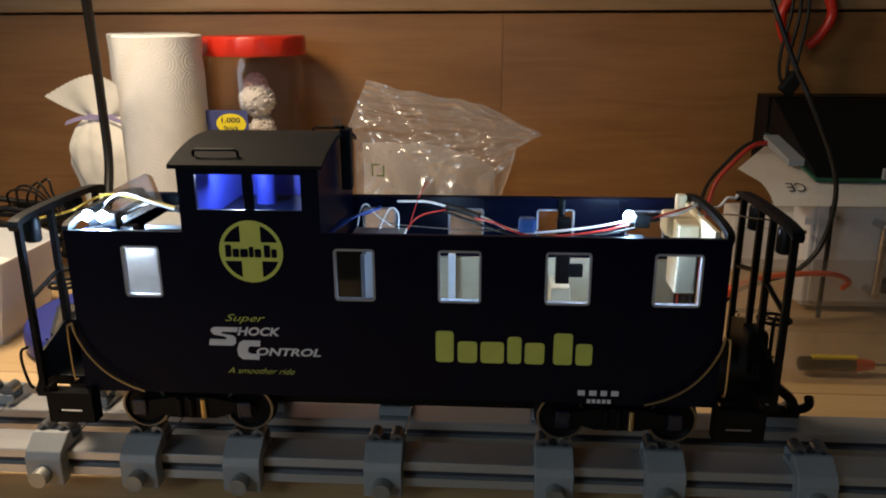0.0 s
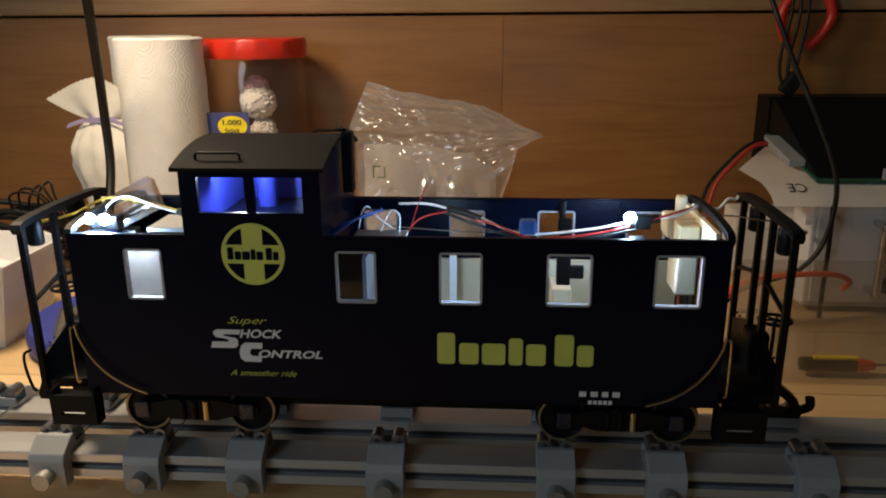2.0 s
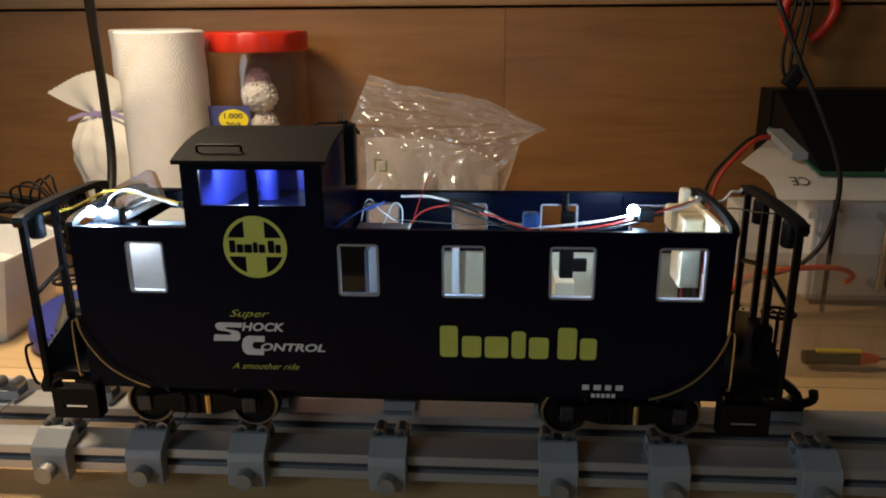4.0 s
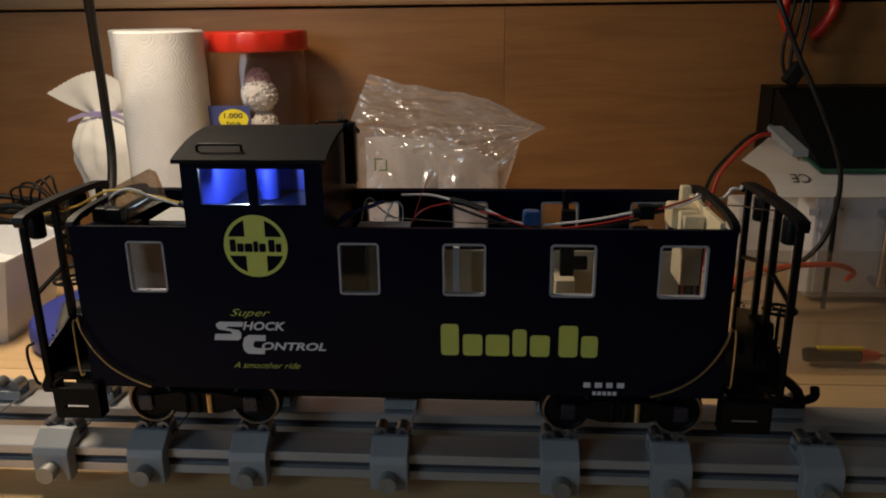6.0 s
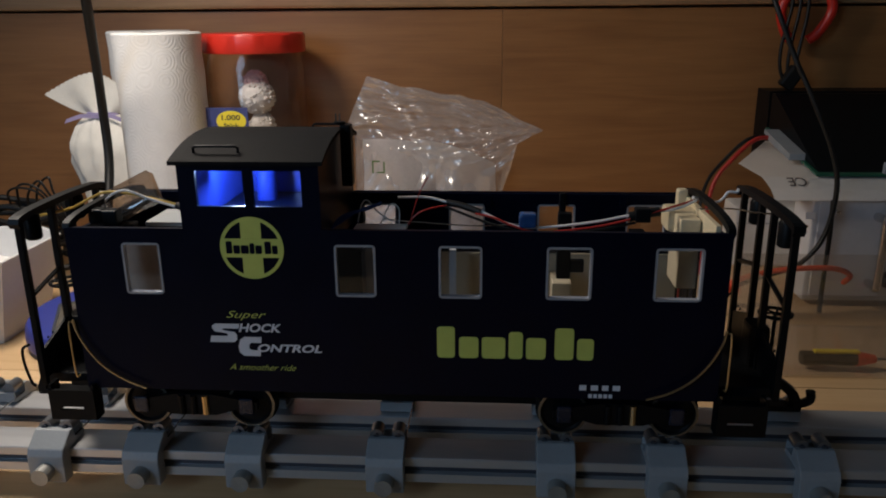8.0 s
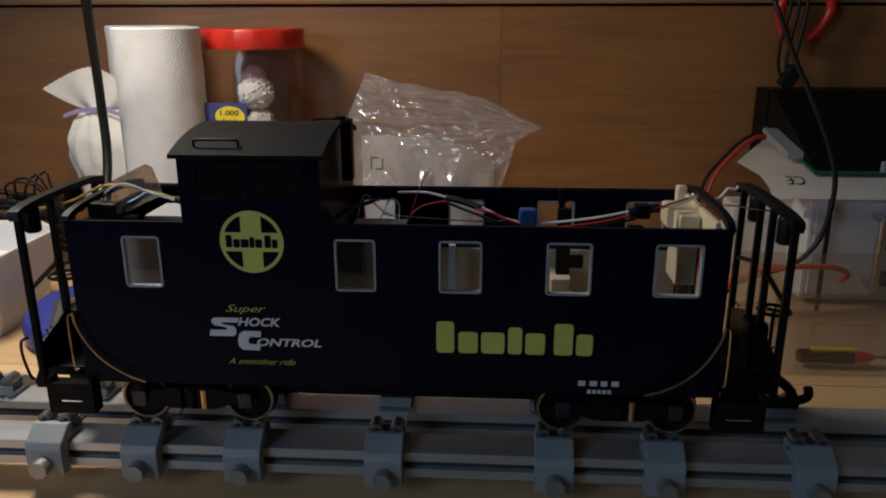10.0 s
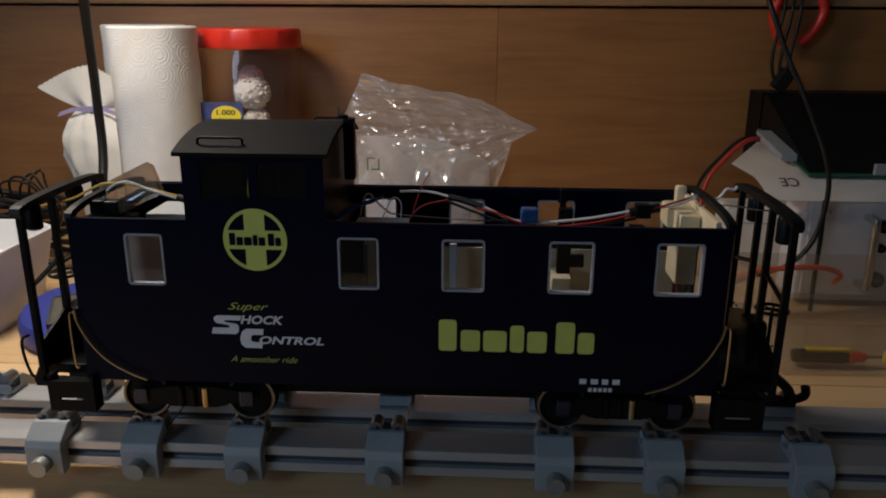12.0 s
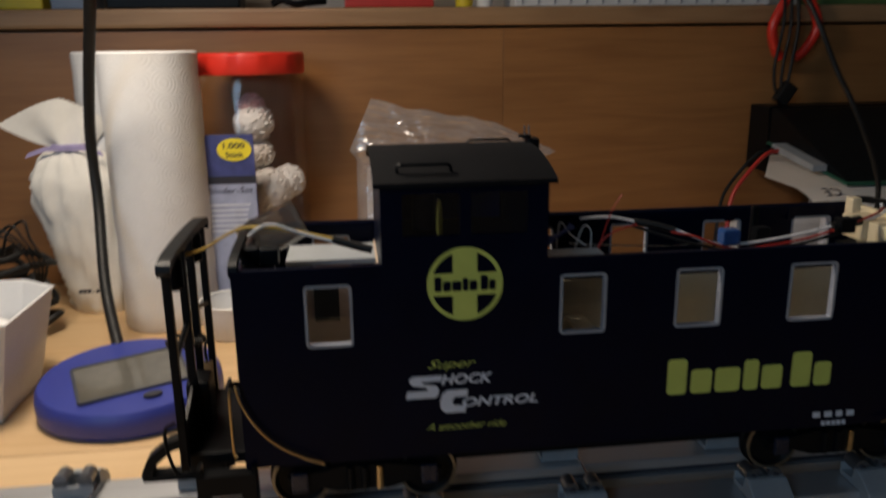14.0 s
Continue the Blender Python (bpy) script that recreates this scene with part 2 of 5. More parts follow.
def box(x0, x1, y0, y1, z0, z1, bevel=0.0, bm=None, turn=None):
    bm = bm or bmesh.new()
    m = Matrix.Translation(((x0 + x1) / 2, (y0 + y1) / 2, (z0 + z1) / 2)) @ (turn or Matrix()) @ Matrix.Diagonal((x1 - x0, y1 - y0, z1 - z0, 1))
    made = bmesh.ops.create_cube(bm, size=1, matrix=m)["verts"]
    if bevel:
        edges = list({e for v in made for e in v.link_edges})
        bmesh.ops.bevel(bm, geom=edges, offset=bevel, segments=2, affect="EDGES", profile=0.6)
    return bm


def rod(a, b, r, seg=10, r2=None, bm=None):
    """A cylinder or cone from a to b."""
    bm = bm or bmesh.new()
    a, b = Vector(a), Vector(b)
    m = Matrix.Translation((a + b) / 2) @ (b - a).to_track_quat("Z", "Y").to_matrix().to_4x4()
    bmesh.ops.create_cone(bm, cap_ends=True, segments=seg, radius1=r, radius2=r if r2 is None else r2, depth=(b - a).length, matrix=m)
    return bm


def ball(x, y, z, r, bm=None, sub=2, flat=(1, 1, 1)):
    bm = bm or bmesh.new()
    bmesh.ops.create_icosphere(bm, subdivisions=sub, radius=r, matrix=Matrix.Translation((x, y, z)) @ Matrix.Diagonal((*flat, 1)))
    return bm


def smooth_line(points, steps=8):
    """Points along a soft curve through the given ones."""
    p = [Vector(q) for q in points]
    p = [2 * p[0] - p[1]] + p + [2 * p[-1] - p[-2]]
    out = []
    for k in range(1, len(p) - 2):
        for s in range(steps):
            t = s / steps
            a, b, c, d = p[k - 1:k + 3]
            out.append(0.5 * (2 * b + (c - a) * t + (2 * a - 5 * b + 4 * c - d) * t * t + (3 * b - a - 3 * c + d) * t ** 3))
    return out + [p[-2]]


def tube(points, r, seg=7, steps=8, bm=None, soft=True):
    """A round wire along a curve."""
    bm = bm or bmesh.new()
    line = smooth_line(points, steps) if soft else [Vector(q) for q in points]
    side = Vector((0.3, 0.5, 0.81))
    rings = []
    for k, q in enumerate(line):
        way = (line[min(k + 1, len(line) - 1)] - line[max(k - 1, 0)]).normalized()
        side = (side - way * side.dot(way)).normalized()
        up = way.cross(side)
        rings.append([bm.verts.new(q + r * (side * math.cos(2 * math.pi * j / seg) + up * math.sin(2 * math.pi * j / seg))) for j in range(seg)])
    for a, b in zip(rings, rings[1:]):
        for j in range(seg):
            bm.faces.new((a[j], a[(j + 1) % seg], b[(j + 1) % seg], b[j]))
    bm.faces.new(rings[0][::-1])
    bm.faces.new(rings[-1])
    return bm


def lathe(profile, x, y, z, seg=40, sx=1.0, sy=1.0, bm=None, wobble=None):
    """Turns (radius, height) pairs round an upright axis."""
    bm = bm or bmesh.new()
    rings = []
    for k, (r, h) in enumerate(profile):
        ring = []
        for j in range(seg):
            a = 2 * math.pi * j / seg
            q = r + (wobble(a, h, r) if wobble else 0)
            ring.append(bm.verts.new((x + sx * q * math.cos(a), y + sy * q * math.sin(a), z + h)))
        rings.append(ring)
    for a, b in zip(rings, rings[1:]):
        for j in range(seg):
            bm.faces.new((a[j], a[(j + 1) % seg], b[(j + 1) % seg], b[j]))
    ring_shape = profile[0] == profile[-1]
    if profile[0][0] > 1e-6 and not ring_shape:
        bm.faces.new(rings[0][::-1])
    if profile[-1][0] > 1e-6 and not ring_shape:
        bm.faces.new(rings[-1])
    bmesh.ops.remove_doubles(bm, verts=bm.verts, dist=1e-7)
    return bm


def prism(outline, place, deep, bm=None):
    """A flat outline of (u, v) given depth: place(u, v, w) puts it in the world, w from 0 to deep."""
    bm = bm or bmesh.new()
    a = [bm.verts.new(place(u, v, 0)) for u, v in outline]
    b = [bm.verts.new(place(u, v, deep)) for u, v in outline]
    bm.faces.new(a)
    bm.faces.new(b[::-1])
    for k in range(len(a)):
        j = (k + 1) % len(a)
        bm.faces.new((a[k], b[k], b[j], a[j]))
    return bm


def plate(solid, holes, y0, y1, along="x", bm=None):
    """An upright sheet, the sum of rectangles less the holes, each (u0, u1, v0, v1); it lies along x or y."""
    bm = bm or bmesh.new()
    us = sorted({r[k] for r in solid + holes for k in (0, 1)})
    vs = sorted({r[k] for r in solid + holes for k in (2, 3)})

    def full(i, j):
        if not (0 <= i < len(us) - 1 and 0 <= j < len(vs) - 1):
            return False
        u, v = (us[i] + us[i + 1]) / 2, (vs[j] + vs[j + 1]) / 2
        inside = lambda r: r[0] < u < r[1] and r[2] < v < r[3]
        return any(map(inside, solid)) and not any(map(inside, holes))

    made = {}

    def vert(i, j, w):
        if (i, j, w) not in made:
            d = y1 if w else y0
            made[i, j, w] = bm.verts.new((us[i], d, vs[j]) if along == "x" else (d, us[i], vs[j]))
        return made[i, j, w]

    for i in range(len(us) - 1):
        for j in range(len(vs) - 1):
            if full(i, j):
                for w in (0, 1):
                    bm.faces.new([vert(i, j, w), vert(i + 1, j, w), vert(i + 1, j + 1, w), vert(i, j + 1, w)])
                for di, dj, a, b in ((-1, 0, (i, j), (i, j + 1)), (1, 0, (i + 1, j), (i + 1, j + 1)), (0, -1, (i, j), (i + 1, j)), (0, 1, (i, j + 1), (i + 1, j + 1))):
                    if not full(i + di, j + dj):
                        bm.faces.new([vert(*a, 0), vert(*b, 0), vert(*b, 1), vert(*a, 1)])
    return bm


def rounded(u0, u1, v0, v1, r, n=4):
    out = []
    for cu, cv, a0 in ((u1 - r, v1 - r, 0), (u0 + r, v1 - r, 90), (u0 + r, v0 + r, 180), (u1 - r, v0 + r, 270)):
        out += [(cu + r * math.cos(radians(a0 + 90 * k / n)), cv + r * math.sin(radians(a0 + 90 * k / n))) for k in range(n + 1)]
    return out


def ring_frame(u0, u1, v0, v1, wide, r, place, deep):
    """A rounded rectangular ring."""
    bm = bmesh.new()
    o, i = rounded(u0, u1, v0, v1, r), rounded(u0 + wide, u1 - wide, v0 + wide, v1 - wide, max(r - wide, 0.0004))
    loops = [[bm.verts.new(place(u, v, w)) for u, v in line] for line, w in ((o, 0), (o, deep), (i, deep), (i, 0))]
    for a, b in zip(loops, loops[1:] + loops[:1]):
        for k in range(len(a)):
            j = (k + 1) % len(a)
            bm.faces.new((a[k], a[j], b[j], b[k]))
    return bm


def letters(text, height, place, deep=0.0004, shear=0.0, width=None, heavy=0.0):
    """Text in the built-in font as a mesh: capitals of that height from u = 0 (or stretched to a width); place as in prism."""
    data = bpy.data.curves.new("text", "FONT")
    data.body, data.shear, data.resolution_u, data.offset = text, shear, 3, heavy
    ob = new("text", data)
    bpy.context.view_layer.update()
    me = bpy.data.meshes.new_from_object(ob)
    bm = bmesh.new()
    bm.from_mesh(me)
    bpy.data.objects.remove(ob)
    lo, hi = min(v.co.x for v in bm.verts), max(v.co.x for v in bm.verts)
    k = height / 0.73
    ku = width / (hi - lo) if width else k
    for v in bm.verts:
        v.co = Vector(place((v.co.x - lo) * ku, v.co.y * k, 0.0))
    return bm


def front(y):
    """Places an outline on an upright face that looks to the viewer, proud of y."""
    return lambda u, v, w: (u, y - w, v)


# ---- the room ----
def room():
    walls = {"wall_south": (-1.5, 2.6, -0.95, -0.85, -0.75, 1.7), "wall_west": (-1.6, -1.5, -0.85, 1.2, -0.75, 1.7), "wall_east": (2.6, 2.7, -0.85, 1.2, -0.75, 1.7), "wall_north": (-1.5, 2.6, 1.2, 1.3, -0.75, 1.7)}
    for name, r in walls.items():
        solo(name, box(*r), PLASTER, (r[0], r[2], r[4]), "plain plaster room wall", "wall", kind="structure")
    solo("floor", box(-1.6, 2.7, -0.95, 1.3, -0.85, -0.75), CARPET, (0, 0, -0.85), "dull grey room floor", "floor", kind="structure")
    solo("ceiling", box(-1.6, 2.7, -0.95, 1.3, 1.7, 1.8), PLASTER, (0, 0, 1.7), "plain plaster ceiling", "ceiling", kind="structure")
    # unseen frame on the south wall, added to go with the fill lamp
    w = thing("window_1", -0.85, -0.84, 0.2, "pale frame added round the unseen fill lamp", "window", kind="structure")
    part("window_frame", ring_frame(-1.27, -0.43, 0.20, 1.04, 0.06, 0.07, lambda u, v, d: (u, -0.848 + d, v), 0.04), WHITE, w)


def table():
    t = thing("workbench", 0, 0.6, -0.75, "pale pine workbench with a planked wooden top", "workbench")
    edges = [-0.02, 0.195, 0.40, 0.612, 0.825, 1.049]
    for a, b in zip(edges, edges[1:]):
        part("plank", box(-1.1, 1.1, a + 0.0004, b - 0.0004, -0.03, 0.0, 0.0012), TABLE_WOOD, t)
    for x in (-1.02, 1.02):
        for y in (0.05, 0.98):
            part("leg", box(x - 0.035, x + 0.035, y - 0.035, y + 0.035, -0.75, -0.03, 0.003), TABLE_WOOD, t)


def back_board():
    t = thing("back_panel", 0, 1.05, 0, "warm brown beech veneer panel behind the bench", "wall panel", kind="structure")
    part("board", box(-1.1, 0.0158, 1.05, 1.068, 0.0, 0.302, 0.0004), WALL_WOOD, t)
    part("board", box(0.0162, 1.1, 1.05, 1.068, 0.0, 0.302, 0.0004), WALL_WOOD, t)
    s = thing("shelf", 0, 1.05, 0.304, "pale wooden shelf with a rounded front batten", "shelf", kind="structure")
    part("batten", box(-1.1, 1.1, 1.042, 1.062, 0.305, 0.327, 0.004), EDGE_WOOD, s)
    part("shelf_board", box(-1.1, 1.1, 1.063, 1.2, 0.307, 0.325), EDGE_WOOD, s)


# ---- the caboose ----
X0, X1, YF, YB, ZB, ZT = -0.236, 0.136, 0.426, 0.527, 0.083, 0.183
CX0, CX1, CZ = -0.167, -0.088, 0.221
WINDOWS = [(-0.203, -0.182), (-0.081, -0.059), (-0.0225, 0.0005), (0.037, 0.061), (0.096, 0.121)]
WZ0, WZ1 = 0.1445, 0.174
CUP_WINDOWS = [(-0.157, -0.130), (-0.125, -0.098)]
MID = (YF + YB) / 2


def caboose():
    t = thing("model_caboose", -0.05, MID, 0.046, "roofless dark navy model railway caboose with yellow print and exposed wiring", "model train car")
    holes = [(a, b, WZ0, WZ1) for a, b in WINDOWS] + [(a, b, 0.196, 0.216) for a, b in CUP_WINDOWS]
    solid = [(X0, X1, ZB, ZT), (CX0, CX1, ZT, CZ)]
    for name, y0, y1 in (("side_wall", YF, YF + 0.0025), ("side_wall", YB - 0.0025, YB)):
        part(name, plate(solid, holes, y0, y1), NAVY, t)
    # thickened rim along the top of the sides
    for y in (YF + 0.0027, YB - 0.0052):
        part("rim", box(X0 + 0.003, X1 - 0.003, y, y + 0.0025, ZT - 0.006, ZT - 0.0006), NAVY, t)
    # end walls with a doorway and a low arched head
    for x, outward in ((X0, -1), (X1 - 0.0025, 1)):
        part("end_wall", plate([(YF + 0.0026, YB - 0.0026, ZB, 0.1785)], [(MID - 0.012, MID + 0.012, ZB, 0.165)], x, x + 0.0025, "y"), NAVY, t)
    arch = [(MID + 0.0505 * math.cos(math.pi * k / 16), 0.1825 + 0.0075 * math.sin(math.pi * k / 16) ** 0.6) for k in range(17)]
    inner = [(MID + 0.0475 * math.cos(math.pi * k / 16), 0.1790 + 0.0075 * math.sin(math.pi * k / 16) ** 0.6) for k in range(17)]
    for x in (X0 - 0.001, X1 - 0.003):
        part("end_arch", prism(arch + inner[::-1], lambda u, v, w, x=x: (x + w, u, v), 0.004), BLACK, t)
    for a, b in WINDOWS:
        for y, s in ((YF, 1), (YB, -1)):
            w = part("window_frame", ring_frame(a - 0.0006, b + 0.0006, WZ0 - 0.0006, WZ1 + 0.0006, 0.0012, 0.0022, lambda u, v, d, y=y, s=s: (u, y - s * d + s * 0.003, v), 0.0036), GREY_TRIM, t)
            p = part("pane", box(a + 0.0006, b - 0.0006, y + s * 0.0012 - 0.0003, y + s * 0.0012 + 0.0003, WZ0 + 0.0006, WZ1 - 0.0006), GLASS, w)
            p.visible_shadow = False
    for a, b in CUP_WINDOWS:
        for y, s in ((YF, 1), (YB, -1)):
            p = part("cupola_pane", box(a - 0.0008, b + 0.0008, y + s * 0.0014 - 0.0003, y + s * 0.0014 + 0.0003, 0.1952, 0.2168), GLASS, t)
            p.visible_shadow = False
    # cupola ends, floor and arched roof
    for x in (CX0, CX1 - 0.0025):
        part("cupola_end", prism([(YF + 0.0026, ZT - 0.02), (YB - 0.0026, ZT - 0.02), (YB - 0.0026, CZ)] + [(MID + 0.048 * math.cos(math.pi * k / 10), CZ - 0.0016 + 0.0098 * (1 - (0.048 * math.cos(math.pi * k / 10) / 0.0545) ** 2)) for k in range(1, 10)] + [(YF + 0.0026, CZ)], lambda u, v, w, x=x: (x + w, u, v), 0.0025), NAVY, t)
    part("cupola_floor", box(CX0 + 0.003, CX1 - 0.003, YF + 0.003, YB - 0.003, 0.180, 0.182), NAVY, t)
    top, low = [], []
    for k in range(17):
        a = math.pi * (1 - k / 16)
        y = MID + 0.0545 * math.cos(a)
        top.append((y, CZ + 0.0008 + 0.0098 * math.sin(a) ** 2))
        low.append((y, top[-1][1] - 0.0022))
    roof = part("cupola_roof", prism(top + low[::-1], lambda u, v, w: (CX0 - 0.003 + w, u, v), CX1 - CX0 + 0.006), ROOF, t, "matt black arched roof", smooth=True)
    for xa, xb, y in ((-0.1585, -0.1335, MID - 0.0445), (-0.1120, -0.0870, MID + 0.0445)):
        z = CZ + 0.0040
        part("roof_handle", tube([(xa, y, z - 0.001), (xa, y, z + 0.0026), (xa + 0.0015, y - 0.0003, z + 0.0036), (xb - 0.0015, y - 0.0003, z + 0.0036), (xb, y, z + 0.0026), (xb, y, z - 0.001)], 0.0008, soft=False), BLACK, roof)
    # the lamp post on the cupola's end
    post = part("signal_post", box(-0.0862, -0.0795, MID + 0.003, MID + 0.0115, 0.196, 0.2335, 0.001), BLACK, t)
    part("cap", rod((-0.0868, MID + 0.0075, 0.2335), (-0.0868, MID + 0.0075, 0.2352), 0.0034, 12), BLACK, post)
    for dx in (-0.0012, 0.0012):
        part("lamp_lead", rod((-0.0868 + dx, MID + 0.0030, 0.2352), (-0.0868 + dx, MID + 0.0030, 0.2405), 0.00045, 6), STEEL, post)
    # frame under the body
    under = part("underframe", box(X0 + 0.004, X1 - 0.004, YF + 0.02, YB - 0.02, 0.072, 0.0825, 0.001), BLACK, t)
    part("centre_sill", box(X0 + 0.012, X1 - 0.012, 0.464, 0.522, 0.0580, 0.0715, 0.001), BLACK, t)
    part("floor_plate", box(X0 + 0.003, X1 - 0.003, YF + 0.003, YB - 0.003, 0.0835, 0.086), BLACK, t)
    bogies(t)
    for x, s in ((X0, -1), (X1, 1)):
        platform(t, x, s)
    # brass grab rails, curved low along the corners of the sides
    for s, xa, xb in ((1, -0.2375, -0.198), (-1, 0.1365, 0.095)):
        line = [(xa, YF - 0.003, 0.128), (xa + s * 0.0020, YF - 0.0035, 0.1195), (xa + s * 0.0080, YF - 0.0035, 0.1075), (xa + s * 0.0170, YF - 0.0035, 0.0970), (xa + s * 0.0290, YF - 0.0035, 0.0893), (xb, YF - 0.0035, 0.0850)]
        part("grab_rail", tube(line, 0.0007), GOLD, t, "thin brass grab rail")
        part("grab_rail", tube([(xa - s * 0.002, YF - 0.001, 0.126), (xa - s * 0.003, YF - 0.003, 0.123), (xa - s * 0.003, YF - 0.003, 0.094), (xa - s * 0.002, YF - 0.001, 0.091)], 0.0006), GOLD, t)
    printing(t)
    interior(t)
    return t


def bogies(t):
    for cx in (-0.1785, 0.0845):
        b = part("bogie", box(cx - 0.05, cx + 0.05, MID - 0.020, MID + 0.020, 0.064, 0.073, 0.002), BLACK, t)
        for s in (-1, 1):
            y = MID + s * 0.031
            outline = [(cx - 0.040, 0.0615), (cx - 0.027, 0.0615), (cx - 0.014, 0.0575), (cx + 0.014, 0.0575), (cx + 0.027, 0.0615), (cx + 0.040, 0.0615), (cx + 0.040, 0.0665), (cx + 0.012, 0.0715), (cx - 0.012, 0.0715), (cx - 0.040, 0.0665)]
            side = part("bogie_side", prism(outline, lambda u, v, w, y=y, s=s: (u, y + s * w, v), 0.004), BLACK, b)
            for dx in (-0.0335, 0.0335):
                part("axle_box", box(cx + dx - 0.0045, cx + dx + 0.0045, y - 0.002 + s * 0.004, y + 0.002 + s * 0.006, 0.059, 0.070, 0.0012), SHINY_BLUE, side)
            for dx in (-0.0075, 0.0, 0.0075):
                part("spring", rod((cx + dx, y + s * 0.0045, 0.0585), (cx + dx, y + s * 0.0045, 0.071), 0.0020, 8), GOLD if dx > 0 else BLACK, side)
        for dx in (-0.0335, 0.0335):
            for s in (-1, 1):
                y = MID + s * 0.0235
                w = part("wheel", lathe([(0.0, -0.003), (0.0165, -0.003), (0.0165, -0.0018), (0.0152, -0.001), (0.0150, 0.003), (0.013, 0.0034), (0.0118, 0.0022), (0.005, 0.0022), (0.004, 0.004), (0.0, 0.004)], 0, 0, 0, 28), BLACK, b, smooth=True, origin=(cx + dx + 0.05, y - MID, 0.0612 - 0.046))
                w.rotation_euler = (radians(90 if s < 0 else -90), 0, 0)
                part("tyre", lathe([(0.0137, 0.0034), (0.0153, 0.0032), (0.0153, 0.0040), (0.0138, 0.0042), (0.0137, 0.0034)], 0, 0, 0, 28), RIM, w, "brass-toned wheel rim", origin=(0, 0, 0))
            part("axle", rod((cx + dx, MID - 0.022, 0.0612), (cx + dx, MID + 0.022, 0.0612), 0.002), STEEL, b)


SHINY_BLUE = material("axle_box_blue", (0.008, 0.012, 0.028), 0.25, scale=90, vary=0.2)
CONNECTOR = material("connector_blue", (0.03, 0.075, 0.22), 0.2, scale=90, vary=0.2)


def platform(t, x, s):
    """The open end platform with its railing, lamps, steps, brake and coupler; s says to which end it looks."""
    px = -0.2650 if s < 0 else 0.1695
    inner = x
    lo, hi = min(inner, px + s * 0.004), max(inner, px + s * 0.004)
    deck = part("platform", box(lo, hi, YF + 0.012, YB - 0.012, 0.080, 0.0865, 0.0008), BLACK, t)
    ys = (0.4300, 0.4640, 0.4850, 0.5190)
    for y in ys:
        part("post", box(px - 0.0019, px + 0.0019, y - 0.0019, y + 0.0019, 0.0865 if 0.44 < y < 0.51 else 0.083, 0.187, 0.0004), BLACK, deck)
    for a, b in ((0, 1), (2, 3)):
        ya, yb = ys[a], ys[b]
        za, zb = (0.139, 0.147) if a == 0 else (0.147, 0.139)
        part("rung", rod((px, ya, za), (px, yb, zb), 0.0015, 6), BLACK, deck)
        mesh = prism([(ya + 0.002, 0.086), (yb - 0.002, 0.086), (yb - 0.002, 0.114 if a == 0 else 0.104), (ya + 0.002, 0.104 if a == 0 else 0.114)], lambda u, v, w: (px - 0.0008 + w, u, v), 0.0016)
        part("rail_panel", mesh, BLACK, deck)
        for k in range(5):
            part("rivet", ball(px + s * 0.001, ya + 0.006 + k * (yb - ya - 0.012) / 4, 0.1085, 0.0009, sub=1), BLACK, deck) if k else None
    # the arched end beam, thick with rounded ends
    top = [(0.4765 + 0.0515 * math.cos(math.pi * (1 - k / 16)), 0.1845 + 0.0062 * math.sin(math.pi * k / 16) ** 0.45) for k in range(17)]
    low = [(0.4765 + 0.0495 * math.cos(math.pi * k / 16), 0.1815 + 0.0052 * math.sin(math.pi * k / 16) ** 0.45) for k in range(17)]
    beam = part("end_beam", prism(top + low, lambda u, v, w: (px - 0.0032 + w, u, v), 0.0064), BLACK, t, "arched black end beam")
    for y in (0.4430, 0.4930):
        housing = lathe([(0.0, -0.0075), (0.0038, -0.0075), (0.0048, -0.0065), (0.0048, 0.0065), (0.0040, 0.008), (0.0, 0.0082)], px, y, 0.1785, 18)
        part("lamp_housing", housing, BLACK, beam, "black marker lamp housing", smooth=True)
    # hanging steps with a slot through each tread
    for y, q in ((YF - 0.004, 1), (YB + 0.004, -1)):
        sx0, sx1 = sorted((px - s * 0.0060, px - s * 0.0340))
        st = part("step", plate([(sx0, sx1, 0.0635, 0.083)], [(sx0 + 0.006, sx1 - 0.007, 0.0700, 0.0722)], y - 0.001, y + 0.001), BLACK, t)
        for z in (0.0645, 0.0785):
            part("tread", box(sx0 + 0.002, sx1 - 0.002, *sorted((y + q * 0.001, y + q * (0.004 if z < 0.07 else 0.012))), z, z + 0.0016, 0.0003), BLACK, st)
        for xx in (sx0, sx1 - 0.0018):
            part("step_side", box(xx, xx + 0.0018, min(y, y + q * 0.017), max(y, y + q * 0.009), 0.0630, 0.086), BLACK, st)
        if s < 0:
            part("handrail", tube([(px + s * 0.001, y, 0.112), (px + s * 0.0055, y, 0.109), (px + s * 0.006, y, 0.100), (px + s * 0.0035, y, 0.088), (px + s * 0.001, y, 0.085)], 0.0009), BLACK, st)
    # brake wheel on its staff, with the gear box below
    by, bx, bz = (0.4745, px - 0.004, 0.133) if s < 0 else (0.4745, px + 0.0115, 0.119)
    br = part("brake_staff", rod((bx, by, 0.08), (bx, by, bz), 0.0012, 8), BLACK, t)
    wheel = part("brake_wheel", tube([(bx + 0.0095 * math.cos(2 * math.pi * k / 24), by + 0.0095 * math.sin(2 * math.pi * k / 24), bz) for k in range(25)], 0.0011, soft=False), BLACK, br)
    for k in range(3):
        a = math.pi * k / 3
        part("spoke", rod((bx - 0.0095 * math.cos(a), by - 0.0095 * math.sin(a), bz), (bx + 0.0095 * math.cos(a), by + 0.0095 * math.sin(a), bz), 0.0007, 6), BLACK, wheel)
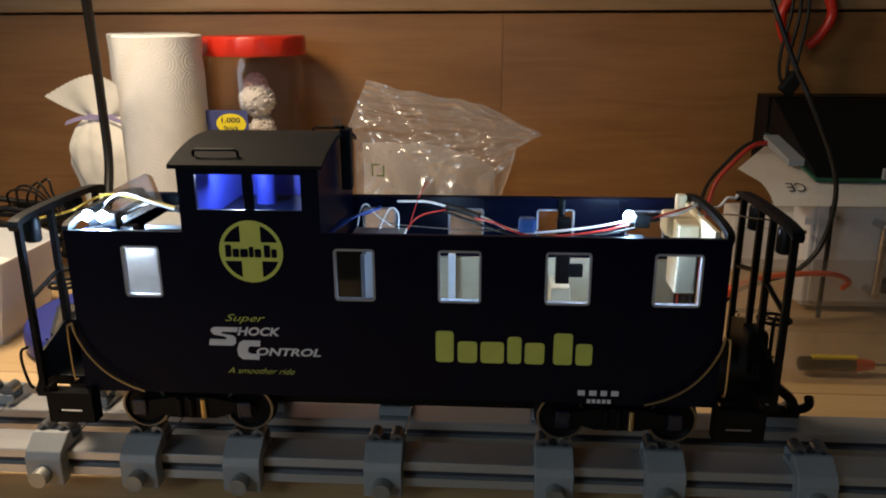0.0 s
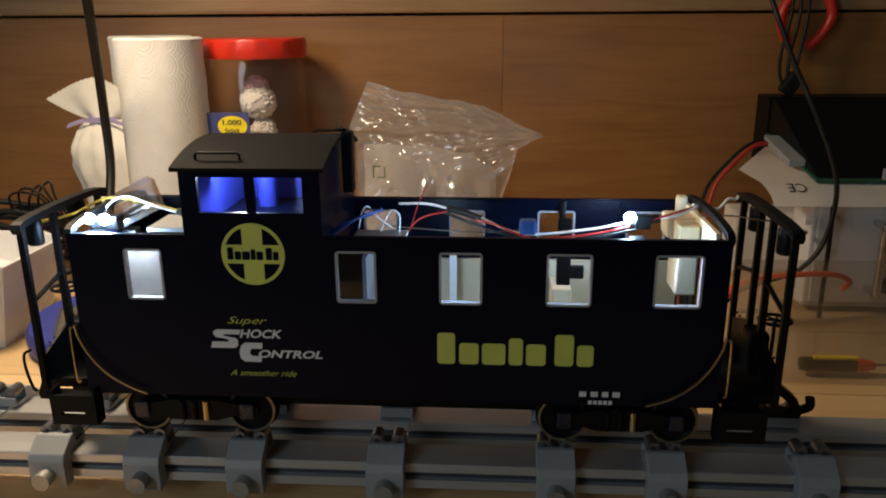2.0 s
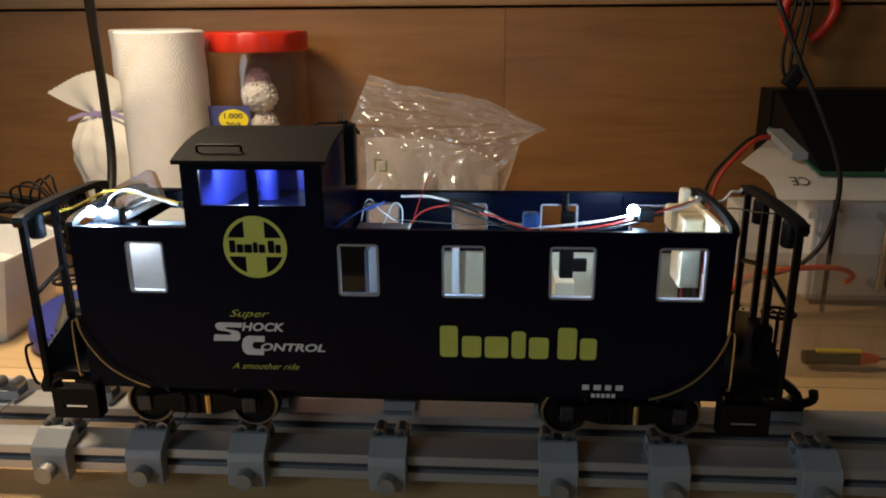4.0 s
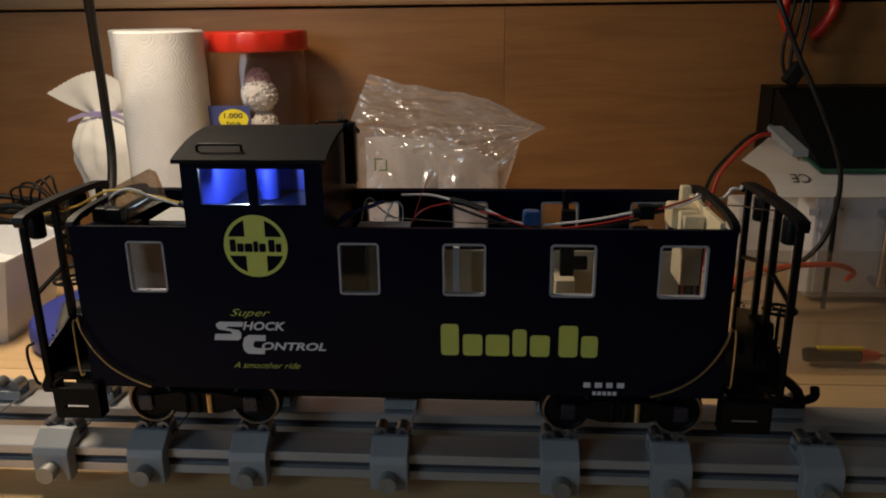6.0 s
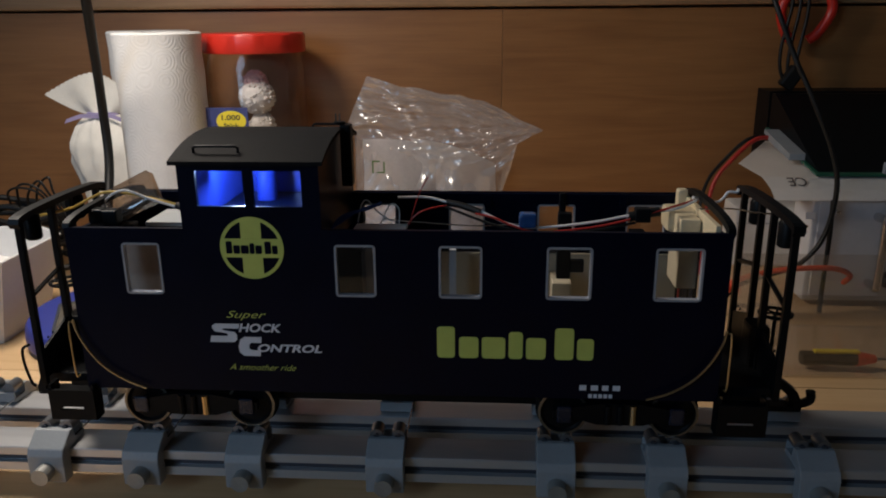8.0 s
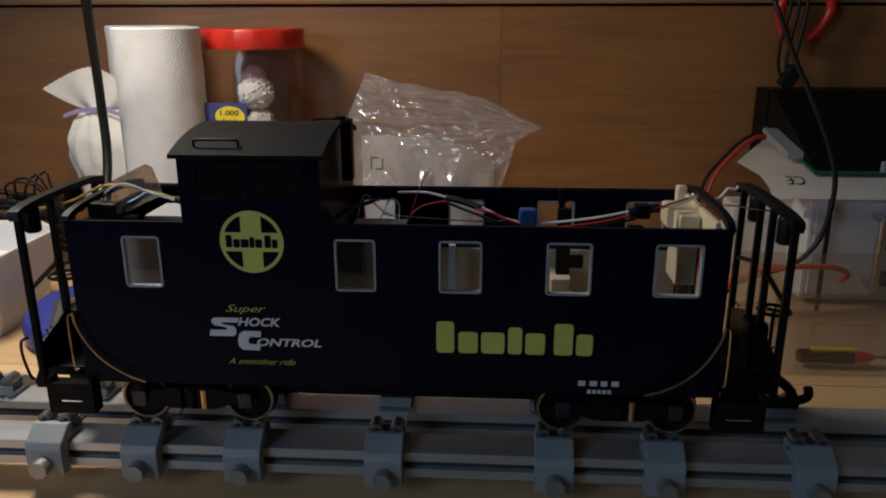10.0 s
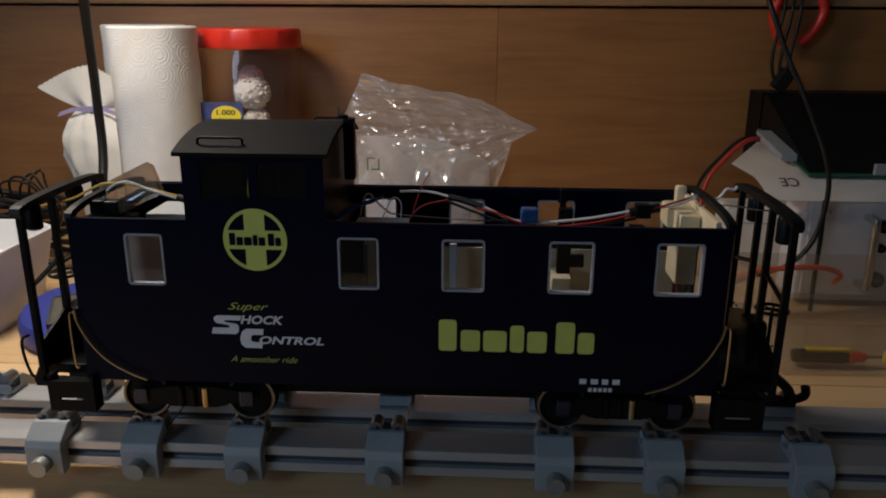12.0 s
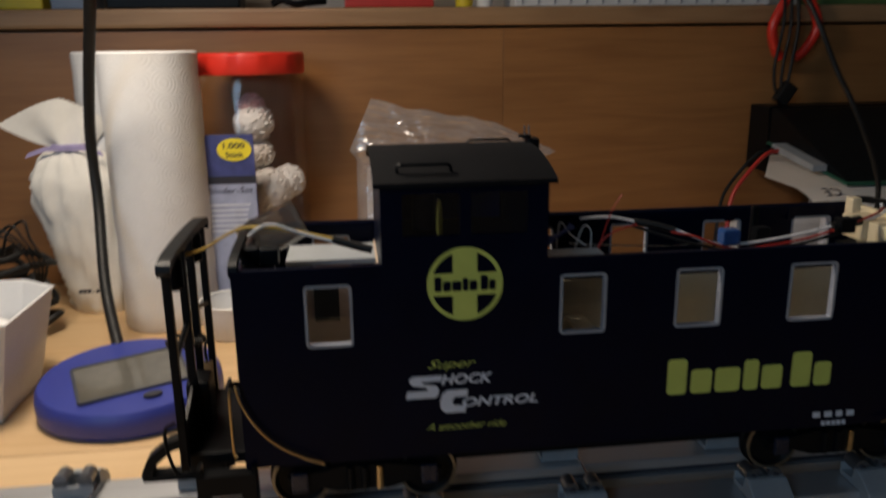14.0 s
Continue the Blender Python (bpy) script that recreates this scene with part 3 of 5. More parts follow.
    part("gear_box", box(px - 0.005, px + 0.007, by - 0.010, by + 0.010, 0.083, 0.113, 0.003), BLACK, br)
    # hook and loop coupler
    cz = 0.064
    out = lambda d: px + s * d
    rim = [(-0.016, 0.016), (0.006, 0.016), (0.019, 0.012), (0.030, 0.003), (0.034, -0.006), (0.033, -0.0105), (0.006, -0.0105), (-0.016, -0.004)]
    hole = [(-0.012, 0.006), (0.010, 0.009), (0.017, 0.007), (0.025, 0.000), (0.028, -0.005), (0.028, -0.007), (0.011, -0.007), (-0.012, 0.002)]
    loop = bmesh.new()
    for k in range(8):
        j = (k + 1) % 8
        prism([(out(q[0]), cz + q[1]) for q in (rim[k], rim[j], hole[j], hole[k])], lambda u, v, w: (u, 0.471 + w, v), 0.009, loop)
    bmesh.ops.remove_doubles(loop, verts=loop.verts, dist=1e-6)
    c = part("coupler", loop, BLACK, t, "black open loop coupler")
    part("coupler_arm", box(min(out(-0.012), out(0.008)), max(out(-0.012), out(0.008)), 0.467, 0.483, cz - 0.004, cz + 0.018, 0.003), BLACK, c)
    if s > 0:
        part("coupler_hook", tube([(out(0.026), 0.4755, cz - 0.006), (out(0.034), 0.4755, cz - 0.007), (out(0.040), 0.4755, cz - 0.004), (out(0.0395), 0.4755, cz + 0.002)], 0.0030), BLACK, c)


def printing(t):
    """Paint on the near side. Names of firms are plain blocks."""
    y = YF - 0.0001
    cx, cz, r = -0.1280, 0.1722, 0.0182
    circle = lambda q, n=48: [(cx + q * math.cos(2 * math.pi * k / n), cz + q * math.sin(2 * math.pi * k / n)) for k in range(n)]
    ringed = bmesh.new()
    o = [ringed.verts.new((u, y - 0.0005, v)) for u, v in circle(r)]
    i = [ringed.verts.new((u, y - 0.0005, v)) for u, v in circle(r - 0.0020)]
    for k in range(48):
        ringed.faces.new((o[k], o[(k + 1) % 48], i[(k + 1) % 48], i[k]))
    part("emblem_ring", ringed, YELLOW, t, "yellow ring with a cross")
    part("emblem_cross", box(cx - 0.0058, cx + 0.0058, y - 0.0004, y - 0.0001, cz - 0.0164, cz + 0.0164), YELLOW, t)
    part("emblem_cross", box(cx - 0.0172, cx + 0.0172, y - 0.0006, y - 0.0002, cz - 0.0055, cz + 0.0055), YELLOW, t)

    def blocks(u0, u1, v0, v1, mat, name, yy):
        """Seven letter-sized blocks, each of a few strokes."""
        shapes = ((0.0, 0.125, 1.0), (0.14, 0.275, 0.68), (0.285, 0.445, 0.68), (0.455, 0.555, 0.86), (0.565, 0.70, 0.68), (0.745, 0.875, 1.0), (0.885, 1.0, 0.68))
        w, h = u1 - u0, v1 - v0
        for a, b, k in shapes:
            a, b = u0 + a * w, u0 + b * w
            bm = prism(rounded(a + 0.04 * w / 7, b - 0.04 * w / 7, v0, v0 + h * k, h * 0.10, 3), front(yy), 0.0003)
            part(name, bm, mat, t)

    blocks(cx - 0.0148, cx + 0.0148, cz - 0.0032, cz + 0.0040, NAVY, "emblem_block", y - 0.0006)
    blocks(-0.0250, 0.0650, 0.1075, 0.1268, YELLOW, "name_block", y)
    words = (("Super", -0.1465, 0.1300, 0.0046, 0.0235, 0.45, YELLOW, -0.006), ("HOCK", -0.1400, 0.1214, 0.0052, 0.0255, 0.25, PRINT_WHITE, 0.03), ("ONTROL", -0.1295, 0.1090, 0.0048, 0.0380, 0.25, PRINT_WHITE, 0.03), ("A smoother ride", -0.1475, 0.0970, 0.0040, 0.0400, 0.45, YELLOW, -0.006))
    for text, u, v, h, w, sh, mat, fat in words:
        part("lettering", letters(text, h, lambda a, b, c, u=u, v=v: (u + a, y - 0.0004, v + b), shear=sh, width=w, heavy=fat), mat, t)
    # the two broad capitals of the slogan
    cap_s = [(18, 0), (3, 0), (1, 1.5), (1, 3), (2.5, 5), (9, 6), (10.5, 6.8), (10, 8), (0, 8), (-1, 12), (14, 12), (15.8, 10.4), (16, 7.2), (14.6, 5.4), (8, 4.3), (7, 3.6), (8, 3), (17.2, 3)]
    cap_c = [(31, 8.4), (20.5, 8.4), (17.7, 10.3), (16.4, 14.7), (16.9, 18.6), (19.3, 20.8), (29.5, 21), (30, 17.3), (24.3, 17), (22.9, 16), (23.1, 13.6), (24.4, 12.2), (30.6, 12.2)]
    for cap in (cap_s, cap_c):
        part("lettering", prism([(-0.1565 + 0.00096 * a, 0.1262 - 0.00096 * c) for a, c in cap], front(y - 0.0002), 0.0004), PRINT_WHITE, t)
    for k, (u, w) in enumerate(((0.0575, 0.0040), (0.0640, 0.0042), (0.0705, 0.0036), (0.0765, 0.0042))):
        part("mark_bar", box(u, u + w, y - 0.0003, y, 0.0886, 0.0918), PRINT_WHITE, t)
    for k in range(5):
        part("mark_bar", box(0.0628 + 0.0029 * k, 0.0649 + 0.0029 * k, y - 0.0003, y, 0.0838, 0.0862), PRINT_WHITE, t)


def interior(t):
    part("inner_floor", box(-0.16, X1 - 0.004, YF + 0.004, YB - 0.004, 0.098, 0.1005), CREAM, t, "cream inner floor")
    part("inner_liner", box(-0.072, X1 - 0.006, YB - 0.0075, YB - 0.0045, 0.101, 0.1415), CREAM, t, "cream lining below the far windows")
    part("inner_liner", box(X0 + 0.006, -0.168, YB - 0.0075, YB - 0.0045, 0.088, 0.150), LINER, t)
    part("inner_panel", box(X0 + 0.004, -0.169, 0.486, 0.489, 0.088, 0.166), LINER, t, "pale brown partition panel")
    part("panel_opening", box(-0.2020, -0.1885, 0.4848, 0.4857, 0.136, 0.158), BLACK, t)
    part("post", box(-0.0215, -0.0170, 0.498, 0.502, 0.101, 0.150), WHITE, t)
    part("bulkhead", box(-0.168, -0.1655, YF + 0.004, YB - 0.004, 0.0865, 0.172), LINER, t)
    part("bulkhead", box(-0.0725, -0.070, YF + 0.034, YB - 0.008, 0.101, 0.160), GREY_TRIM, t)
    part("seat_block", box(-0.052, -0.040, YB - 0.035, YB - 0.008, 0.101, 0.120, 0.001), CREAM, t)
    part("cabinet_block", box(0.045, 0.0575, 0.490, 0.517, 0.101, 0.131, 0.001), CREAM, t)
    part("stove", box(0.0465, 0.0550, 0.478, 0.485, 0.138, 0.180, 0.001), BLACK, t)
    part("stove_pipe", box(0.0545, 0.0635, 0.479, 0.484, 0.142, 0.150, 0.001), BLACK, t)
    cb = part("end_cabinet", box(0.1170, 0.1290, 0.466, 0.492, 0.137, 0.180, 0.0012), CREAM, t, "cream cabinet on the end wall")
    for x, mat in ((0.1200, WIRE_R), (0.1255, RUBBER)):
        part("lead", rod((x, 0.470, 0.101), (x, 0.470, 0.137), 0.0007, 6), mat, cb)
    part("end_lining", box(X1 - 0.0065, X1 - 0.0035, YF + 0.012, YB - 0.006, 0.1625, 0.184, 0.0006), CREAM, t)
    part("end_bracket", box(0.1245, 0.1310, YB - 0.018, YB - 0.010, 0.172, 0.1885, 0.0018), CREAM, t)
    part("end_bracket", box(0.1130, 0.1310, MID + 0.006, MID + 0.026, 0.1680, 0.1815, 0.0022), CREAM, t)
    part("shelf_board", box(X0 + 0.02, CX0 - 0.001, YF + 0.058, YB - 0.008, 0.1680, 0.1710, 0.0005), CLAMP, t, "grey circuit shelf")
    part("cupola_column", rod((-0.140, MID + 0.025, 0.1825), (-0.140, MID + 0.025, 0.2215), 0.0065, 20), CUP_BLUE, t, "bright blue round column inside the cupola", smooth=True)
    part("cupola_lining", box(CX0 + 0.004, CX1 - 0.004, YB - 0.0034, YB - 0.0027, 0.1825, 0.2200), CUP_BLUE, t)
    part("inner_loop", tube([(-0.1372, 0.451, 0.1825), (-0.1376, 0.4515, 0.196), (-0.1366, 0.453, 0.207), (-0.1358, 0.4545, 0.196), (-0.1360, 0.4545, 0.1825)], 0.0010), WIRE_Y, t, "yellow wire loop inside the cupola")
    part("cupola_lining", box(CX0 + 0.0028, CX0 + 0.0036, YF + 0.004, YB - 0.004, 0.1825, 0.2200), CUP_BLUE, t)
    for x in (0.0005, 0.05, 0.09):
        part("roof_catch", box(x, x + 0.005, YB - 0.0060, YB - 0.0028, 0.174, 0.1815, 0.0004), NAVY, t)
    # holders that take the small lamps when they are out
    for n, (x, y, z) in HOLDERS.items():
        part("lamp_holder", box(x - 0.0045, x + 0.0045, y - 0.0042, y + 0.0042, z - 0.0042, z + 0.0042, 0.001), BLACK, t, "black shrink-wrapped lamp holder")


# f and g hold unseen extra lamps, added to brighten the inside
HOLDERS = {"a": (-0.2300, 0.4545, 0.1830), "b": (-0.2205, 0.4525, 0.1830), "c": (0.0960, 0.4740, 0.1810), "d": (0.0915, 0.4640, 0.1700), "e": (-0.1515, 0.4620, 0.2150), "f": (-0.2260, 0.4840, 0.1665), "g": (-0.0340, 0.4400, 0.1740)}


# ---- wiring on the caboose ----
def wires():
    def wire(name, pts, r, mat, label):
        return solo(name, tube(pts, r, 7, 7), mat, pts[0], label, "wire", smooth=True)

    wire("white_wire", [(-0.053, 0.490, 0.187), (-0.035, 0.490, 0.187), (-0.020, 0.488, 0.184), (-0.003, 0.482, 0.181), (0.017, 0.475, 0.174), (0.033, 0.475, 0.172), (0.066, 0.474, 0.176), (0.091, 0.474, 0.181), (0.115, 0.476, 0.184), (0.129, 0.482, 0.188)], 0.0008, WIRE_W, "white insulated wire draped along the open caboose")
    wire("red_wire", [(-0.004, 0.4795, 0.1795), (0.008, 0.476, 0.1775), (0.019, 0.473, 0.1735), (0.035, 0.4725, 0.1700), (0.066, 0.4715, 0.1735), (0.090, 0.472, 0.1790), (0.113, 0.475, 0.1855), (0.128, 0.486, 0.187)], 0.0007, WIRE_R, "red insulated wire beside the white one")
    wire("black_wire", [(-0.024, 0.486, 0.1825), (-0.008, 0.481, 0.1775), (0.012, 0.474, 0.1725), (0.034, 0.473, 0.1685), (0.064, 0.470, 0.1715), (0.092, 0.472, 0.1765)], 0.0009, RUBBER, "black insulated wire in the bundle")
    solo("wire_sleeve", tube([(-0.022, 0.4885, 0.1843), (-0.012, 0.485, 0.1828), (-0.001, 0.4805, 0.1800)], 0.0021, 9), RUBBER, (-0.022, 0.4885, 0.1843), "black shrink sleeve round the wires", "sleeve", True)
    solo("wire_sleeve", tube([(0.088, 0.4735, 0.1795), (0.096, 0.4745, 0.1812), (0.106, 0.4755, 0.1828)], 0.0030, 9), RUBBER, (0.088, 0.4735, 0.1795), "black shrink sleeve round the wires", "sleeve", True)
    solo("wire_sleeve", tube([(-0.190, 0.475, 0.1843), (-0.180, 0.473, 0.1815), (-0.170, 0.471, 0.1790)], 0.0022, 9), RUBBER, (-0.19, 0.475, 0.1843), "dark sleeve at the end of the yellow wires", "sleeve", True)
    for k, y in enumerate((0.452, 0.455, 0.458)):
        wire("blue_wire", [(-0.0885, y, 0.1765), (-0.083, y + 0.002, 0.180 + 0.001 * k), (-0.076, y + 0.006, 0.184), (-0.069, y + 0.012, 0.1865 - 0.0012 * k), (-0.062, y + 0.02, 0.1865)], 0.0008, WIRE_B, "thin blue wire looped out of the caboose")
    wire("white_wire", [(-0.074, 0.462, 0.178), (-0.072, 0.466, 0.188), (-0.069, 0.47, 0.1895), (-0.064, 0.471, 0.183), (-0.055, 0.472, 0.176)], 0.0005, WIRE_W, "thin white wire curling up")
    wire("white_wire", [(-0.062, 0.470, 0.174), (-0.056, 0.474, 0.186), (-0.051, 0.476, 0.183), (-0.051, 0.476, 0.172)], 0.0004, WIRE_W, "thin white wire curling up")
    wire("bare_wire", [(-0.062, 0.480, 0.1755), (-0.040, 0.480, 0.1735), (-0.005, 0.480, 0.1715), (0.012, 0.48, 0.1722), (0.030, 0.480, 0.1735)], 0.0004, STEEL, "thin bare steel wire strung across the caboose")
    wire("red_wire", [(-0.046, 0.480, 0.172), (-0.041, 0.480, 0.178), (-0.034, 0.481, 0.1815), (-0.022, 0.484, 0.1835)], 0.0005, WIRE_R, "thin red wire curving up")
    wire("red_wire", [(-0.045, 0.479, 0.172), (-0.042, 0.480, 0.182), (-0.038, 0.480, 0.193), (-0.033, 0.480, 0.202)], 0.0003, WIRE_R, "hair-thin red wire sticking up")
    wire("yellow_wire", [(-0.273, 0.462, 0.180), (-0.256, 0.470, 0.183), (-0.244, 0.474, 0.189), (-0.234, 0.475, 0.1925), (-0.220, 0.475, 0.1918), (-0.203, 0.475, 0.188), (-0.187, 0.475, 0.184)], 0.0008, WIRE_Y, "yellow wire arched over the caboose end")
    wire("white_wire", [(-0.236, 0.468, 0.176), (-0.233, 0.470, 0.188), (-0.222, 0.473, 0.194), (-0.206, 0.474, 0.1885), (-0.188, 0.474, 0.183)], 0.0008, WIRE_W, "white wire beside the yellow one")
    wire("hook_wire", [(0.129, 0.49, 0.188), (0.139, 0.497, 0.1845), (0.147, 0.50, 0.183), (0.1505, 0.50, 0.186), (0.153, 0.50, 0.1893), (0.158, 0.50, 0.1893), (0.159, 0.50, 0.1915)], 0.0009, WIRE_W, "white wire bent into a hook")
    wire("bare_wire", [(0.128, 0.470, 0.1855), (0.147, 0.470, 0.186), (0.160, 0.470, 0.184), (0.173, 0.468, 0.183), (0.1765, 0.462, 0.181)], 0.0005, STEEL, "bare wire run to the end railing")
    solo("led_connector", box(0.0225, 0.0330, 0.470, 0.479, 0.1725, 0.1815, 0.002), CONNECTOR, (0.028, 0.4745, 0.1725), "small glossy dark blue connector in the wiring", "connector")
    solo("cable_clip", box(0.0475, 0.0515, 0.486, 0.490, 0.160, 0.191, 0.0012), BLACK, (0.0495, 0.488, 0.160), "black upright cable clip inside the caboose", "clip")
    foil = box(-0.0165, 0.0165, -0.005, 0.005, -0.0105, 0.0105, 0.0025)
    for v in foil.verts:
        v.co += 0.0012 * Vector((noise.noise(v.co * 160), noise.noise(v.co * 170), noise.noise(v.co * 150)))
    bmesh.ops.transform(foil, matrix=pose(-0.2215, 0.4840, 0.1880, -28, -26, 6), verts=foil.verts)
    solo("capacitor_pack", foil, CLEAR_BROWN, (-0.2215, 0.484, 0.178), "glossy clear brownish pack tilted in the open end", "electronic part")
    board = box(-0.078, -0.046, 0.452, 0.480, 0.1705, 0.1725, 0.0004)
    solo("circuit_board", board, WHITE, (-0.062, 0.466, 0.1705), "small pale circuit board under the wires", "circuit board")


# ---- the roller test stand ----
def stand():
    for y0, name in ((0.440, "near"), (0.4905, "far")):
        t = thing("stand_rail", 0, y0 + 0.0125, 0.014, "grey aluminium slotted profile of a roller test stand", "rail", "rails of the test stand")
        z0, z1 = 0.0145, 0.0315
        zs = (z0 + 0.0058, z0 + 0.0112)
        outline = [(y0, z0), (y0, zs[0]), (y0 + 0.004, zs[0]), (y0 + 0.004, zs[1]), (y0, zs[1]), (y0, z1 - 0.0006), (y0 + 0.0006, z1), (y0 + 0.0244, z1), (y0 + 0.025, z1 - 0.0006), (y0 + 0.025, zs[1]), (y0 + 0.021, zs[1]), (y0 + 0.021, zs[0]), (y0 + 0.025, zs[0]), (y0 + 0.025, z0)]
        part("profile", prism(outline, lambda u, v, w: (-0.62 + w, u, v), 1.24), ALU, t)
        # dark strips along the slot floors stand in for the shade inside
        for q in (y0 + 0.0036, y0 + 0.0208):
            part("slot_shade", box(-0.62, 0.62, q, q + 0.0006, zs[0] + 0.0003, zs[1] - 0.0003), SLOT, t)
        for x in (-0.56, 0.56):
            part("foot", rod((x, y0 + 0.0125, 0.0), (x, y0 + 0.0125, 0.0145), 0.008, 16), RUBBER, t)
    for x in (-0.39, 0.60):
        solo("stand_spacer", box(x - 0.008, x + 0.008, 0.4655, 0.490, 0.0165, 0.0295, 0.001), ALU, (x, 0.478, 0.0165), "aluminium spacer between the two rails", "spacer")
    for x in (-0.3450, -0.2755, -0.2135, -0.0585, 0.3400):
        solo("link_rod", rod((x + 0.0105, 0.4455, 0.0352), (x + 0.0105, 0.5100, 0.0352), 0.0006, 6), STEEL, (x + 0.0105, 0.4777, 0.0346), "thin steel rod linking two clamps across the rails", "rod", group="link rods of the stand")
    first = None
    for x in (-0.3450, -0.2755, -0.2135, -0.1475, -0.0585, 0.0470, 0.1140, 0.2030, 0.3400):
        for s in (1, -1):
            m = pose(x, 0.4777, 0.0, 0, 0, 0 if s > 0 else 180)
            if first is None:
                first = clamp()
                first.matrix_basis = m
            else:
                copy_thing(first, m)


def clamp():
    """A saddle clamp with a knurled knob and a pair of ball-bearing rollers."""
    t = thing("roller_clamp", 0, 0, 0, "grey saddle clamp with thumb screw and steel rollers", "clamp", "roller clamps on the stand")
    f = -0.4777
    outline = [(0.4310 + f, 0.0120), (0.4310 + f, 0.0300), (0.4330 + f, 0.0345), (0.4440 + f, 0.0425), (0.4475 + f, 0.0425), (0.4480 + f, 0.0352), (0.4590 + f, 0.0352), (0.4590 + f, 0.0322), (0.4396 + f, 0.0322), (0.4396 + f, 0.0120)]
    body = prism(outline, lambda u, v, w: (-0.0118 + w, u, v), 0.0236)
    bmesh.ops.bevel(body, geom=list(body.edges), offset=0.0005, segments=1, affect="EDGES")
    part("body", body, CLAMP, t)
    k = part("knob", rod((0.0, 0.4310 + f, 0.0205), (0.0, 0.4225 + f, 0.0205), 0.0056, 22), KNOB, t, "dull brass thumb screw")
    part("screw", rod((0.0, 0.4396 + f, 0.0205), (0.0, 0.4305 + f, 0.0205), 0.002, 8), STEEL, k)
    for x in (-0.0068, 0.0068):
        r = part("roller", rod((x, 0.4475 + f, 0.0425), (x, 0.4585 + f, 0.0425), 0.0042, 18), ROLLER, t, "dark steel roller")
        part("axle", rod((x, 0.4460 + f, 0.0425), (x, 0.4475 + f, 0.0425), 0.0018, 8), SLOT, r)
    part("roller_mount", box(-0.0112, 0.0112, 0.4586 + f, 0.4602 + f, 0.0330, 0.0400, 0.0004), CLAMP, t)
    return t


# ---- things behind the caboose ----
def kitchen_roll(x, y, h, r, label, lean=0.0):
    t = thing("kitchen_roll", x, y, 0, label, "paper roll", "kitchen rolls")
    prof = [(0.019, 0.0), (r - 0.002, 0.0), (r, 0.003)] + [(r + 0.0006 * math.sin(9 * k), h * k / 12) for k in range(1, 12)] + [(r, h - 0.002), (r - 0.002, h), (0.020, h), (0.020, h - 0.03), (0.019, h - 0.03)]
    wob = lambda a, z, q: (0.0011 * noise.noise(Vector((math.cos(a) * 2, math.sin(a) * 2, z * 18))) + 0.0022 * max(0, math.cos(a + 2.2)) ** 8) if q > 0.03 else 0
    part("paper", lathe(prof, x, y, 0, 72, wobble=wob), TOWEL, t, smooth=True)
    part("core", lathe([(0.0188, 0.001), (0.0188, h - 0.001), (0.0178, h - 0.001), (0.0178, 0.001), (0.0188, 0.001)], x, y, 0, 32), BROWN, t)
    if lean:
        part("loose_edge", prism([(r * 0.9 * math.cos(-2.2 - 0.04 * k) + x, r * 1.02 * math.sin(-2.2 - 0.04 * k) + y) for k in range(8)] + [(r * 0.9 * math.cos(-2.2 - 0.04 * k) + x, r * 1.03 * math.sin(-2.2 - 0.04 * k) + y) for k in reversed(range(8))], lambda u, v, w: (u, v, 0.002 + w), h - 0.003), TOWEL, t)


def jar():
    x, y = -0.2862, 0.973
    t = thing("storage_jar", x, y, 0, "clear plastic jar with a red screw lid holding white crochet figures", "jar")
    b = part("jar_body", lathe([(0.0, 0.002), (0.054, 0.0), (0.0585, 0.005), (0.0590, 0.02), (0.0590, 0.235), (0.056, 0.248), (0.054, 0.257)], x, y, 0, 64), JAR, t, smooth=True)
    b.visible_shadow = False
    part("lid", lathe([(0.0, 0.2545), (0.0605, 0.2545), (0.0615, 0.2565), (0.0615, 0.2745), (0.0595, 0.277), (0.0, 0.2775)], x, y, 0, 72, wobble=lambda a, z, q: 0.0004 * math.sin(60 * a) if q > 0.061 else 0), LID, t, smooth=True)
    for name, mat, spots in (("crochet_ball", KNIT, ((-0.276, 0.955, 0.202, 0.021), (-0.272, 0.955, 0.168, 0.015), (-0.263, 0.950, 0.128, 0.024), (-0.243, 0.962, 0.135, 0.018), (-0.285, 0.955, 0.085, 0.032), (-0.255, 0.970, 0.050, 0.034), (-0.300, 0.965, 0.040, 0.034))), ("crochet_figure", PINK, ((-0.278, 0.958, 0.219, 0.014),))):
        for px, py, pz, r in spots:
            px -= 0.006
            bm = ball(px, py, pz, r, sub=3)
            rnd = random.Random(int(pz * 1e4))
            for v in bm.verts:
                d = (v.co - Vector((px, py, pz))).normalized()
                v.co += d * 0.0022 * noise.noise(v.co * 260)
            for k in range(150):
                a, c = rnd.uniform(0, 2 * math.pi), rnd.uniform(-1, 1)
                q = math.sqrt(1 - c * c)
                ball(px + r * q * math.cos(a), py + r * q * math.sin(a), pz + r * c, rnd.uniform(0.0016, 0.0024), bm, 1)
            solo(name, bm, mat, (px, py, pz - r), "knobbly white crochet piece inside the jar" if mat is KNIT else "pinkish crochet cap inside the jar", "crochet piece", True, "crochet pieces in the jar")


